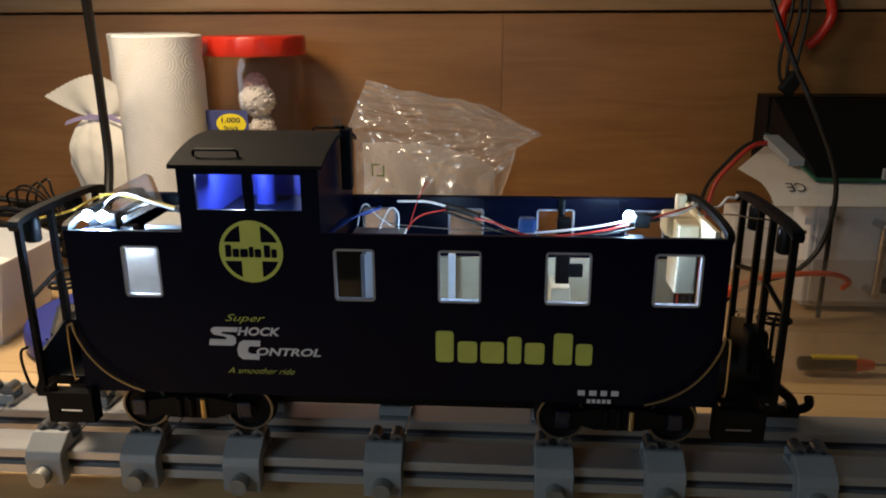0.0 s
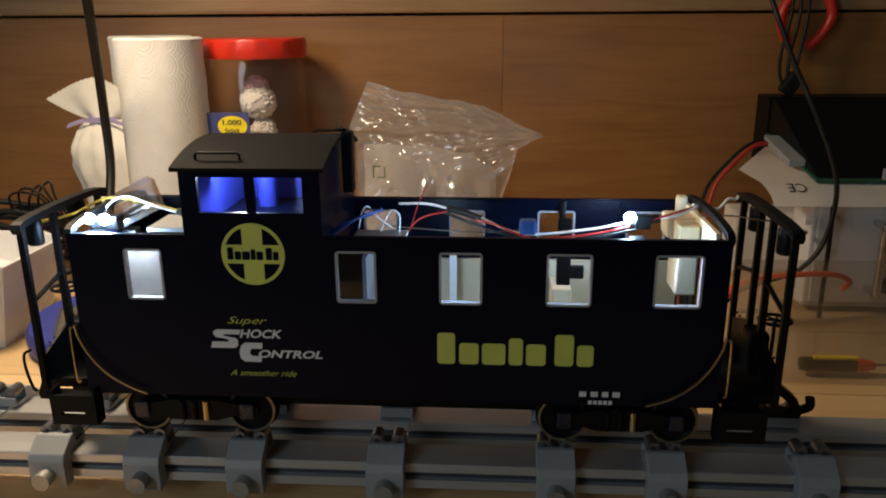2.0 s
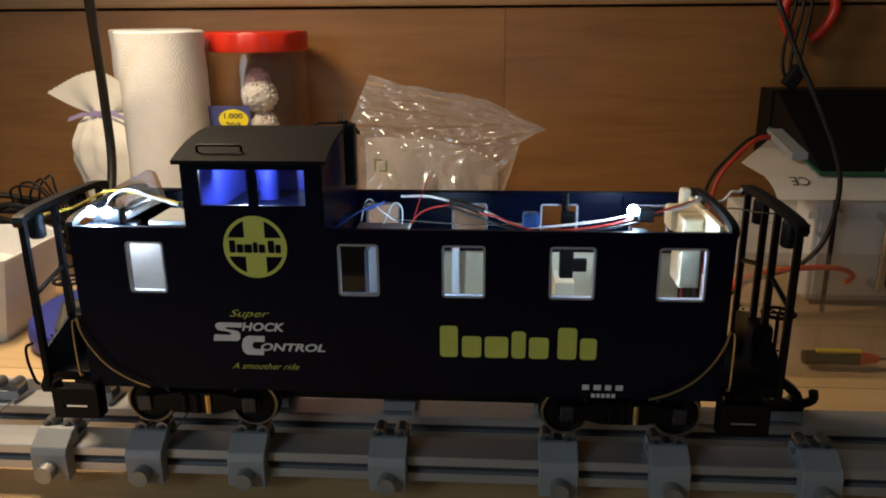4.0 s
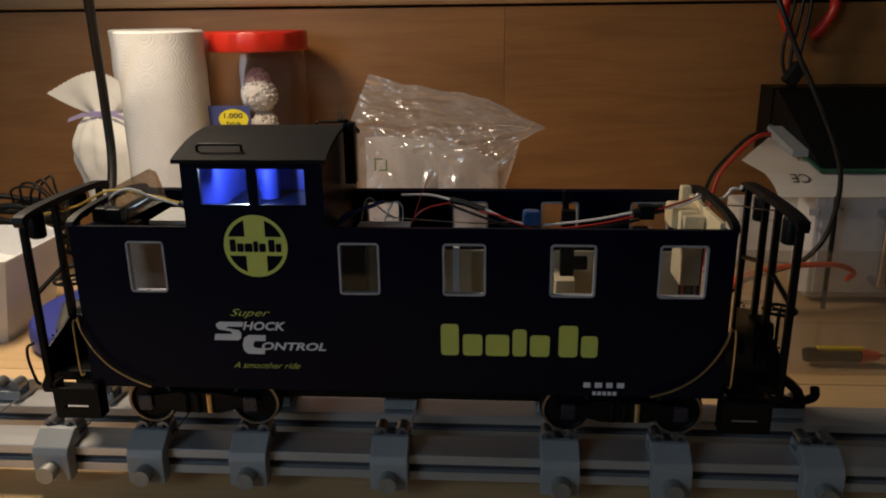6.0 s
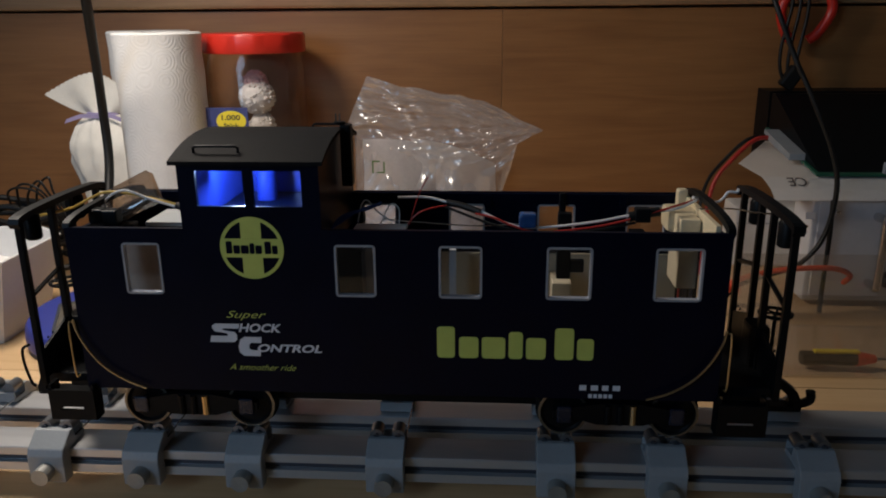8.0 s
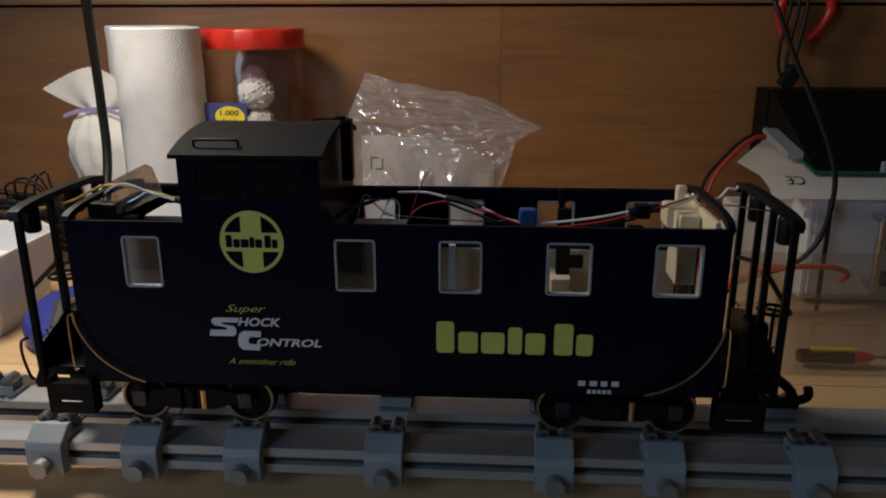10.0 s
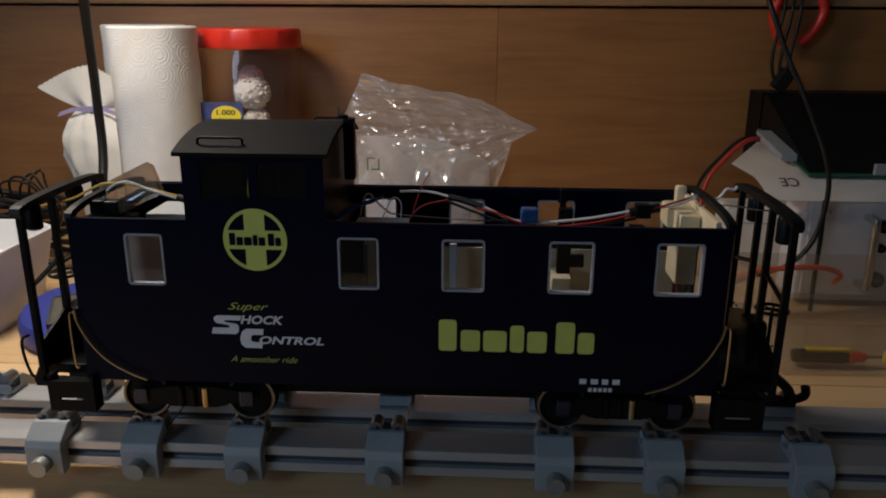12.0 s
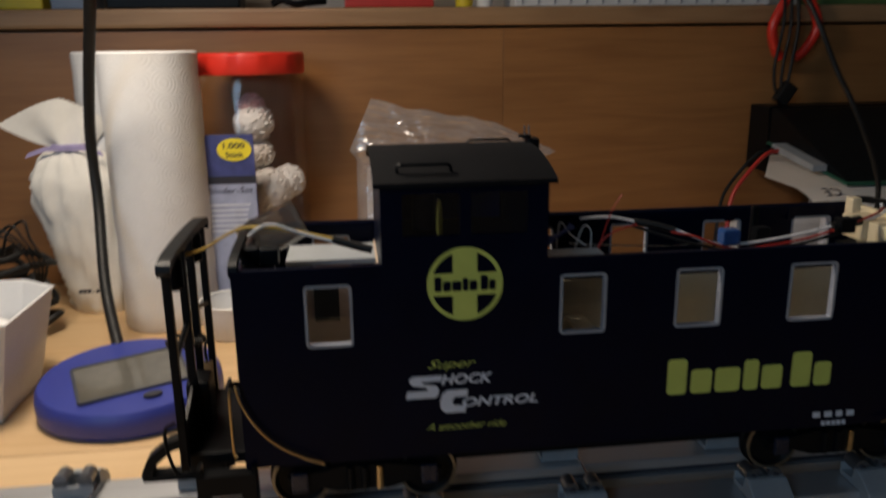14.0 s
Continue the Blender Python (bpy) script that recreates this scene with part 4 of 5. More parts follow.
def card():
    y = 0.899
    t = thing("product_card", -0.302, y, 0, "blue product card with a yellow sticker leaning before the jar", "packaging card")
    part("card", box(-0.3290, -0.2775, y, y + 0.0012, 0.0, 0.1955, 0.0003), CARD_BLUE, t)
    part("pale_field", box(-0.3283, -0.2782, y - 0.0005, y - 0.0001, 0.02, 0.147), CARD_PALE, t)
    part("dark_band", box(-0.3286, -0.2779, y - 0.0009, y - 0.0005, 0.1445, 0.1525), INK, t)
    n = 36
    part("sticker", prism([(-0.2975 + 0.0175 * math.cos(2 * math.pi * k / n), 0.1800 + 0.0118 * math.sin(2 * math.pi * k / n)) for k in range(n)], front(y - 0.0001), 0.0006), YELLOW_STICKER, t, "round yellow price sticker")
    part("lettering", letters("1.000", 0.0060, lambda a, b, c: (-0.3085 + a, y - 0.0010, 0.1815 + b), width=0.022, heavy=0.02), INK, t)
    part("lettering", letters("Stück", 0.0055, lambda a, b, c: (-0.3065 + a, y - 0.0010, 0.1722 + b), width=0.018, heavy=0.02), INK, t)
    part("lettering", letters("binder-Set", 0.0066, lambda a, b, c: (-0.3270 + a, y - 0.0009, 0.1345 + b), width=0.046, shear=0.2), INK, t)
    for k in range(6):
        part("text_bar", box(-0.3265, -0.285 - 0.002 * (k % 3), y - 0.0009, y - 0.0006, 0.121 - 0.0055 * k, 0.123 - 0.0055 * k), PRINT_WHITE, t)


def sachet():
    x, y = -0.4740, 0.945
    t = thing("fabric_sachet", x, y, 0, "stuffed white fleece sachet tied with a lavender ribbon", "sachet")
    wob = lambda a, z, r: 0.0050 * noise.noise(Vector((math.cos(a) * 2.4, math.sin(a) * 2.4, z * 34))) + 0.0028 * noise.noise(Vector((math.cos(a) * 6, math.sin(a) * 6, z * 75))) + 0.0022 * math.sin(11 * a + 2 * math.sin(3 * a)) * max(0, (z - 0.115) / 0.065)
    body = [(0.0, 0.0), (0.030, 0.0), (0.0345, 0.008), (0.0370, 0.04), (0.0425, 0.085), (0.0480, 0.125), (0.0460, 0.150), (0.034, 0.170), (0.0185, 0.182)]
    lean = lambda z: 0.016 * (1 - z / 0.182)
    rows = [body[0]]
    for (ra, za), (rb, zb) in zip(body, body[1:]):
        rows += [(ra + (rb - ra) * k / 4, za + (zb - za) * k / 4) for k in range(1, 5)]
    sack = lathe(rows, x, y, 0, 96, sx=1.0, sy=0.62, wobble=wob)
    for v in sack.verts:
        v.co.x += lean(v.co.z)
    part("bag", sack, CLOTH, t, smooth=True)
    # ruffled mouth, pinched at the neck and spread sideways
    mouth = bmesh.new()
    rows, cols = 9, 40
    for sheet in (0, 1):
        grid = []
        for i in range(rows):
            v = i / (rows - 1)
            row = []
            for j in range(cols):
                u = 2 * j / (cols - 1) - 1
                wide = 0.018 + (0.046 if u < 0 else 0.030) * v ** 0.75
                zz = 0.182 + 0.050 * v * (1 - 0.52 * abs(u) ** 1.4) + (0.0014 * (j % 2) if i == rows - 1 else 0)
                yy = y + (0.010 - 0.006 * v) * (1 - u * u) * (1 if sheet else -1) + 0.0025 * math.sin(7 * u + 2 * sheet) * (1 - 0.4 * v)
                row.append(mouth.verts.new((x + u * wide - 0.006 * v, yy, zz)))
            grid.append(row)
        for i in range(rows - 1):
            for j in range(cols - 1):
                mouth.faces.new((grid[i][j], grid[i][j + 1], grid[i + 1][j + 1], grid[i + 1][j]))
    part("mouth", mouth, CLOTH, t, smooth=True)
    # pinked side seams
    for s in (-1, 1):
        seam = [(x + s * (r + 0.0005 + (0.0026 if k % 2 else 0.0)), z) for k, (r, z) in enumerate([(0.0345 + 0.0135 * (q / 30) ** 1.2, 0.006 + 0.0046 * q) for q in range(31)])]
        part("seam", prism(seam + [(x + s * 0.036, 0.144), (x + s * 0.028, 0.006)], lambda u, v, w: (u + lean(v), y - 0.001 + w, v), 0.002), CLOTH, t)
    band = part("ribbon", lathe([(0.0185, -0.0035), (0.0200, 0.0), (0.0185, 0.0035)], x, y, 0.182, 40, sy=0.72), RIBBON, t, "lavender satin ribbon", smooth=True)
    for s in (-1, 1):
        part("ribbon_tail", prism([(0, 0.0025), (s * 0.020, 0.0025), (s * 0.036, -0.003), (s * 0.039, -0.0085), (s * 0.034, -0.0070), (s * 0.018, -0.0020), (0, -0.0025)], lambda u, v, w: (x + u, y - 0.0165 + w - 0.1 * abs(u), 0.182 + v), 0.0012), RIBBON, band)
    for k, w in enumerate((0.0030, 0.0030, 0.0030, 0.0010, 0.0026, 0.0010, 0.0026)):
        u = x + lean(0.03) - 0.014 + 0.0044 * k
        part("text_bar", box(u, u + w, y - 0.0305, y - 0.0275, 0.0275, 0.0310 if k != 3 else 0.0285), INK, t)


def tray():
    """A low eight-sided white card dish with flared sides."""
    x, y = -0.5380, 0.708
    t = thing("card_tray", x, y, 0, "white eight-sided card dish with flared sides", "dish")
    outline = lambda k: [(x + sx * (0.098 * k), y + sy * (0.072 * k)) for sx, sy in ((-1, -0.68), (-0.68, -1), (0.68, -1), (1, -0.68), (1, 0.68), (0.68, 1), (-0.68, 1), (-1, 0.68))]
    bm = bmesh.new()
    loops = [[bm.verts.new((u, v, z)) for u, v in outline(k)] for k, z in ((0.82, 0.0), (1.0, 0.083), (0.98, 0.083), (0.80, 0.0025))]
    for a, b in zip(loops, loops[1:]):
        for j in range(8):
            bm.faces.new((a[j], a[(j + 1) % 8], b[(j + 1) % 8], b[j]))
    bm.faces.new(loops[0])
    bm.faces.new(loops[-1])
    part("dish", bm, TRAY_WHITE, t)
    lip = outline(1.004)
    part("folded_rim", tube([(u, v, 0.0832) for u, v in lip + lip[:1]], 0.0011, 6, soft=False), TRAY_WHITE, t)
    paper = lathe([(0.078 * (1 - k / 7), 0.052 + 0.012 * k / 7) for k in range(7)] + [(0.0, 0.064)], x, y, 0, 30, wobble=lambda a, z, r: 0.006 * noise.noise(Vector((8 * r, a * 2, z * 30))))
    for v in paper.verts:
        v.co.z += 0.006 * noise.noise(v.co * 60)
    solo("tissue", paper, PAPER, (x, y, 0.05), "crumpled white tissue lying in the card dish", "tissue", True)
    rnd = random.Random(4)
    for k in range(9):
        a, cx, cy = rnd.uniform(0, 6), -0.555 + rnd.uniform(-0.02, 0.02), 0.865 + rnd.uniform(-0.02, 0.02)
        ra, rb = rnd.uniform(0.035, 0.062), rnd.uniform(0.025, 0.04)
        pts = [(cx + ra * math.cos(a + 0.62 * q), cy + rb * math.sin(a + 0.62 * q), 0.006 + 0.010 * k + 0.004 * math.sin(2.1 * q + k)) for q in range(11)]
        solo("cable_coil", tube(pts, 0.0036, 8), RUBBER, (pts[0][0], pts[0][1], 0.003), "black cable heaped loosely behind the white dish", "cable", True, "black cables behind the dish")
    for k in range(4):
        pts = [(-0.545 + 0.010 * k, 0.845, 0.090), (-0.540 + 0.012 * k, 0.835, 0.108 + 0.006 * (k % 2)), (-0.520 + 0.012 * k, 0.825, 0.116 + 0.004 * k), (-0.498 + 0.006 * k, 0.825, 0.110), (-0.485 + 0.004 * k, 0.835, 0.080), (-0.49, 0.85, 0.05)]
        solo("thin_cable", tube(pts, 0.0014, 6), RUBBER, pts[0], "thin dark wire sticking out of the cable heap", "wire", True, "thin wires of the heap")


def puck_lamp():
    """The base of the bench lamp: a blue sloping disc with a dark glass panel, and its bent neck and shade above."""
    x, y = -0.3625, 0.683
    t = thing("bench_lamp", x, y, 0, "blue round-based bench lamp with a dark panel and black bent neck", "lamp")
    rim = lambda k, z, tilt: [(x + 0.072 * k * math.cos(2 * math.pi * j / 56), y + 0.063 * k * math.sin(2 * math.pi * j / 56), z + tilt * math.sin(2 * math.pi * j / 56)) for j in range(56)]
    bm = bmesh.new()
    loops = [[bm.verts.new(q) for q in rim(*a)] for a in ((0.93, 0.0, 0), (0.99, 0.004, 0), (1.0, 0.017, 0.005), (0.985, 0.025, 0.0065), (0.95, 0.0285, 0.0068), (0.6, 0.0300, 0.0044))]
    for a, b in zip(loops, loops[1:]):
        for j in range(56):
            bm.faces.new((a[j], a[(j + 1) % 56], b[(j + 1) % 56], b[j]))
    bm.faces.new(loops[0][::-1])
    bm.faces.new(loops[-1])
    base = part("base", bm, PUCK, t, "glossy blue plastic lamp base", smooth=True)
    tilt = lambda u, v, w: (x + 0.92 * u - 0.38 * v, y + 0.38 * u + 0.92 * v, 0.0300 + w + 0.105 * (0.38 * u + 0.92 * v))
    part("panel", prism(rounded(-0.040, 0.040, -0.032, 0.024, 0.003), tilt, 0.0010), PANEL, base, "dark glassy panel")
    part("panel_rim", ring_frame(-0.0425, 0.0425, -0.0345, 0.0265, 0.0026, 0.004, tilt, 0.0016), SLOT, base, "dark grey panel frame")
    part("switch", prism([(0.010 + 0.007 * math.cos(2 * math.pi * k / 20), -0.045 + 0.0040 * math.sin(2 * math.pi * k / 20)) for k in range(20)], tilt, 0.0016), INK, base)
    neck = [(-0.383, 0.735, 0.028), (-0.388, 0.743, 0.034), (-0.407, 0.790, 0.075), (-0.419, 0.838, 0.14), (-0.420, 0.842, 0.20), (-0.405, 0.812, 0.26), (-0.380, 0.760, 0.33), (-0.362, 0.715, 0.42), (-0.372, 0.70, 0.51), (-0.398, 0.68, 0.60), (-0.425, 0.662, 0.645), (-0.438, 0.652, 0.637)]
    part("neck", tube(neck, 0.0050, 12, 10), RUBBER, t, smooth=True)
    sh = LAMP @ pose(0, 0, 0.012)
    shade = lathe([(0.012, 0.060), (0.034, 0.050), (0.084, 0.010), (0.090, -0.012), (0.0885, -0.012), (0.082, 0.009), (0.032, 0.047), (0.0, 0.051)], 0, 0, 0, 40)
    bmesh.ops.transform(shade, matrix=sh, verts=shade.verts)
    part("shade", shade, PUCK, t, smooth=True)


def tin():
    x, y = -0.303, 0.842
    t = thing("small_tin", x, y, 0, "low round white tin dish with a rolled rim", "tin")
    part("body", lathe([(0.0, 0.0), (0.026, 0.0), (0.028, 0.002), (0.0325, 0.035), (0.0315, 0.035), (0.027, 0.003), (0.0, 0.003)], x, y, 0, 48), TRAY_WHITE, t, smooth=True)
    part("rim", tube([(x + 0.0323 * math.cos(2 * math.pi * k / 48), y + 0.0323 * math.sin(2 * math.pi * k / 48), 0.0355) for k in range(49)], 0.0014, 6, soft=False), WHITE, t, smooth=True)


def plastic_bag():
    t = thing("plastic_bag", -0.07, 1.0, 0, "crumpled clear plastic zip bag holding white parts", "bag")
    lerp = lambda q, xs, ys: float(np.interp(q, xs, ys))
    top = lambda u: lerp(u, (0, 0.19, 0.66, 1), (0.2237, 0.2123, 0.1936, 0.1567))
    for sheet in (0, 1):
        bm = bmesh.new()
        grid = []
        nu, nv = 190, 130
        side = 1 if sheet else -1
        for i in range(nv):
            v = i / (nv - 1)
            left = lerp(v, (0, 0.35, 0.68, 0.735, 1), (-0.160, -0.173, -0.171, -0.179, -0.152))
            right = lerp(v, (0, 0.5, 0.65, 0.9, 1), (-0.010, 0.018, 0.026, 0.036, 0.068))
            flap = min(1, max(0, (v - 0.55) / 0.2))
            row = []
            for j in range(nu):
                u = j / (nu - 1)
                px, pz = left + (right - left) * u, top(u) * v
                bulge = 0.036 * math.sin(math.pi * min(1, u * 1.02)) ** 0.6 * max(0, 1 - v / 0.85) ** 0.5 + 0.0012
                q = Vector((px * 30 + 9 * sheet, pz * 30, 3.1 * sheet))
                bend = 0.012 * noise.noise(q * 0.5)
                # creases fan out from the pinched corner, others run across the flap
                way, far = math.atan2(pz + bend - 0.150, 0.085 - px), math.hypot(pz - 0.150, 0.085 - px)
                fan = abs(noise.noise(Vector((way * 11, far * 7, 5.0 * sheet))))
                fan2 = abs(noise.noise(Vector((way * 27 + 3, far * 12, 5.0 * sheet + 2))))
                cross = abs(noise.noise(Vector(((px + 0.9 * pz + bend) * 30, (pz - 0.9 * px) * 7, 4.0 * sheet + 7))))
                slant = abs(noise.noise(Vector(((px - 0.5 * pz + bend) * 46, (pz + 0.5 * px) * 8, 4.0 * sheet + 1))))
                fold = flap * (0.022 * (0.28 - fan) + 0.009 * (0.25 - fan2) + 0.010 * (0.25 - cross)) + (1 - flap) * (0.013 * (0.3 - slant) + 0.007 * (0.25 - cross)) + 0.0006 * noise.noise(q * 4.5) * (0.3 + flap)
                edge = min(1, 7 * min(u, 1 - u) + 0.1) * min(1, 8 * (1 - v) + 0.25)
                py = 0.996 + side * bulge + edge * fold * (1.0 if sheet else -1.0) - 0.010 * flap * v
                row.append(bm.verts.new((px, min(py, 1.046), max(0.0005, pz + 0.003 * noise.noise(Vector((px * 40, 3, sheet))) * v))))
            grid.append(row)
        for i in range(nv - 1):
            for j in range(nu - 1):
                bm.faces.new((grid[i][j], grid[i][j + 1], grid[i + 1][j + 1], grid[i + 1][j]))
        p = part("film", bm, FILM, t, smooth=True)
        p.visible_shadow = False
    for k in range(3):
        solo("paper_insert", paper_insert(k), INSERT, (-0.09, 0.995, 0.001), "curled white paper sheet inside the plastic bag", "paper", True, "papers in the bag")
    for k, (u, z, w, h) in enumerate(((-0.144, 0.108, 0.0018, 0.014), (-0.144, 0.122, 0.010, 0.0018), (-0.138, 0.108, 0.008, 0.0018), (-0.130, 0.108, 0.0018, 0.014))):
        part("print_bar", box(u, u + w, 0.9560, 0.9568, z, z + h), SHELF_GREEN, t)
    part("zip_strip", tube([(0.002, 0.981, 0.1550), (0.03, 0.982, 0.154), (0.062, 0.984, 0.155)], 0.0009, 6), FILM, t)


def paper_insert(k):
    bm = bmesh.new()
    for x0, x1, z1, tilt in (((-0.163, -0.060, 0.152, 3), (-0.095, 0.012, 0.145, -3), (-0.14, -0.03, 0.11, 2))[k],):
        n = 14
        grid = []
        for i in range(n):
            v = i / (n - 1)
            row = []
            for j in range(n):
                u = j / (n - 1)
                q = Vector((u * 2.2 + 7 * k, v * 2.2, k * 3.0))
                row.append(bm.verts.new((x0 + (x1 - x0) * u + math.tan(radians(tilt)) * z1 * v * 0.5, 0.985 + 0.008 * k + 0.013 * noise.noise(q) - 0.022 * math.sin(math.pi * u) * (1 - 0.6 * v), 0.001 + z1 * v * (1 - (0.10, 0.22, 0.05)[k] * u - 0.05 * (2 * u - 1) ** 2 + (0.0, 0.05, 0.0)[k]))))
            grid.append(row)
        for i in range(n - 1):
            for j in range(n - 1):
                bm.faces.new((grid[i][j], grid[i][j + 1], grid[i + 1][j + 1], grid[i + 1][j]))
    bmesh.ops.solidify(bm, geom=list(bm.faces), thickness=0.0008)
    return bm


# ---- the electronics beside the stand ----
def power_supply():
    x0, x1, y0, y1, z1 = 0.330, 0.655, 0.800, 1.03, 0.1225
    t = thing("power_supply", 0.45, 0.91, 0, "grey metal bench power supply with sockets and chrome handle", "power supply")
    b = part("case", box(x0, x1, y0, 0.85, 0.006, z1, 0.003), PSU, t)
    part("rear_case", box(0.43, x1, 0.8505, y1, 0.006, z1, 0.003), PSU, t)
    part("front_plate", box(x0 + 0.006, x1 - 0.006, y0 - 0.002, y0 - 0.0003, 0.012, z1 - 0.006, 0.0006), PSU, b)
    for x in (x0 + 0.12, x1 - 0.02):
        for y in (y0 + 0.02, y1 - 0.02):
            part("foot", rod((x, y, 0), (x, y, 0.006), 0.008, 12), RUBBER, t)
    part("handle", tube([(0.393, y0 - 0.001, 0.098), (0.393, y0 - 0.018, 0.098), (0.393, y0 - 0.022, 0.092), (0.393, y0 - 0.022, 0.034), (0.393, y0 - 0.018, 0.028), (0.393, y0 - 0.001, 0.028)], 0.0042, 10, 5), STEEL, t, "chrome handle", smooth=True)
    for x, z, r in ((0.409, 0.089, 0.0065), (0.4095, 0.066, 0.0045), (0.410, 0.032, 0.0080), (0.44, 0.089, 0.0065), (0.44, 0.032, 0.008), (0.322, 0.0885, 0.002), (0.352, 0.1035, 0.002)):
        s = part("socket", rod((x, y0 - 0.002, z), (x, y0 - 0.008, z), r, 18), BLACK if r > 0.003 else STEEL, t)
        if r > 0.003:
            part("hole", rod((x, y0 - 0.008, z), (x, y0 - 0.0086, z), r * 0.45, 12), SLOT, s)
    part("label", box(0.3225, 0.3320, y0 - 0.0026, y0 - 0.0021, 0.095, 0.102), PAPER, t)
    # sheet of paper on its top, hanging over the edge
    n, bm, grid = 16, bmesh.new(), []
    for i in range(n):
        v = i / (n - 1)
        row = []
        for j in range(n):
            u = j / (n - 1)
            y = 0.965 - 0.177 * v
            z = float(np.interp(y, (0.788, 0.800, 0.820, 0.860, 0.965), (0.1165, 0.1250, 0.1325, 0.1370, 0.1480)))
            left = float(np.interp(y, (0.788, 0.82, 0.87, 0.965), (0.287, 0.284, 0.273, 0.332)))
            row.append(bm.verts.new((left + (0.56 - left) * u ** 1.4, y, z + 0.0016 * noise.noise(Vector((u * 4, v * 3, 1))) * (1 - v))))
        grid.append(row)
    for i in range(n - 1):
        for j in range(n - 1):
            bm.faces.new((grid[i][j], grid[i][j + 1], grid[i + 1][j + 1], grid[i + 1][j]))
    bmesh.ops.solidify(bm, geom=list(bm.faces), thickness=0.0006)
    sheet = thing("paper_sheet", 0.40, 0.88, z1, "white instruction sheet lying on the power supply", "paper")
    part("sheet", bm, PAPER, sheet)
    part("fold", box(x0 + 0.012, x1 - 0.04, 0.834, 0.96, z1, z1 + 0.0085, 0.001), PAPER, sheet)
    ce = letters("CE", 0.0150, lambda a, b, c: (0.3245 - a, 0.8175 - b * 0.93, 0.1335 - b * 0.42 + c), width=0.0185, heavy=0.0004)
    part("lettering", ce, INK, sheet)
    # open circuit with a black heat sink on the paper
    d = thing("heat_sink_unit", 0.47, 0.92, z1 + 0.014, "black finned heat sink on a green circuit board", "electronics")
    rise = lambda y: 0.1345 + 0.150 * (y - 0.82)
    part("board", prism([(0.820, rise(0.82)), (0.985, rise(0.985)), (0.985, rise(0.985) + 0.0022), (0.820, rise(0.82) + 0.0022)], lambda u, v, w: (0.337 + w, u, v), 0.29), PCB, d)
    part("heat_sink", prism([(0.9855, z1 + 0.0005), (1.035, z1 + 0.0005), (1.035, 0.204), (0.990, 0.204)], lambda u, v, w: (0.3395 + w, u, v), 0.28), BLACK, d)
    part("heat_sink_slope", prism([(0.826, rise(0.826) + 0.0024), (0.985, rise(0.985) + 0.0024), (0.985, 0.2025), (0.975, 0.2025)], lambda u, v, w: (0.3405 + w, u, v), 0.278), BLACK, d)
    part("connector", prism([(0.862, rise(0.862) + 0.0024), (0.948, rise(0.948) + 0.0024), (0.948, rise(0.948) + 0.0105), (0.862, rise(0.862) + 0.0095)], lambda u, v, w: (0.3235 + w, u, v), 0.0165), CLAMP, d, "grey cable connector")
    part("component", box(0.404, 0.418, 0.8205, 0.8255, rise(0.82) + 0.0024, rise(0.82) + 0.014, 0.001), GREY_TRIM, d)


def white_adapter():
    t = thing("white_adapter", 0.345, 0.955, 0, "white plastic adapter box standing beside the power supply", "adapter")
    part("case", box(0.296, 0.402, 0.930, 0.985, 0.0, 0.074, 0.005), WHITE, t)
    part("seam", box(0.297, 0.401, 0.9292, 0.9298, 0.0545, 0.0553), GREY_TRIM, t)
    for k in range(5):
        part("text_bar", box(0.366 + 0.0042 * k, 0.369 + 0.0042 * k, 0.9292, 0.9298, 0.0120, 0.0138), INK, t)


def clear_box():
    x0, x1, y0, y1, h = 0.242, 0.470, 0.630, 0.745, 0.074
    t = thing("clear_box", 0.35, 0.69, 0, "shallow clear plastic box holding small screwdrivers", "box")
    for nm, r in (("front", (x0, x1, y0, y0 + 0.0015, 0, h)), ("back", (x0, x1, y1 - 0.0015, y1, 0, h)), ("side", (x0, x0 + 0.0015, y0 + 0.0015, y1 - 0.0015, 0, h)), ("side", (x1 - 0.0015, x1, y0 + 0.0015, y1 - 0.0015, 0, h)), ("bottom", (x0 + 0.0015, x1 - 0.0015, y0 + 0.0015, y1 - 0.0015, 0.0005, 0.002))):
        p = part(nm, box(*r), BOX_CLEAR, t)
        p.visible_shadow = False
    for k, (x, y, mat) in enumerate(((0.3135, 0.648, RUBBER), (0.3930, 0.648, SHELF_YELLOW))):
        s = thing("screwdriver", x, y, 0.002, "small screwdriver with a black and red handle in the clear box" if k == 0 else "small screwdriver with a yellow handle in the clear box", "screwdriver", "screwdrivers in the clear box")
        part("grip", lathe([(0.0, 0.0), (0.006, 0.0), (0.0068, 0.003), (0.0062, 0.02), (0.0068, 0.04), (0.006, 0.046)], 0, 0, 0, 8), mat, s, origin=(-0.04, 0, 0.0082)).rotation_euler = (0, radians(90), 0)
        part("stripe", box(x - 0.030, x + 0.008, y - 0.003, y + 0.003, 0.0152, 0.0178, 0.0008), SHELF_YELLOW if k == 0 else INK, s)
        part("collar", rod((x + 0.006, y, 0.0102), (x + 0.022, y, 0.0102), 0.0068, 12, 0.0035), ORANGE, s)
        part("blade", rod((x + 0.022, y, 0.0102), (x + 0.036, y, 0.0102), 0.0013, 8), STEEL, s)


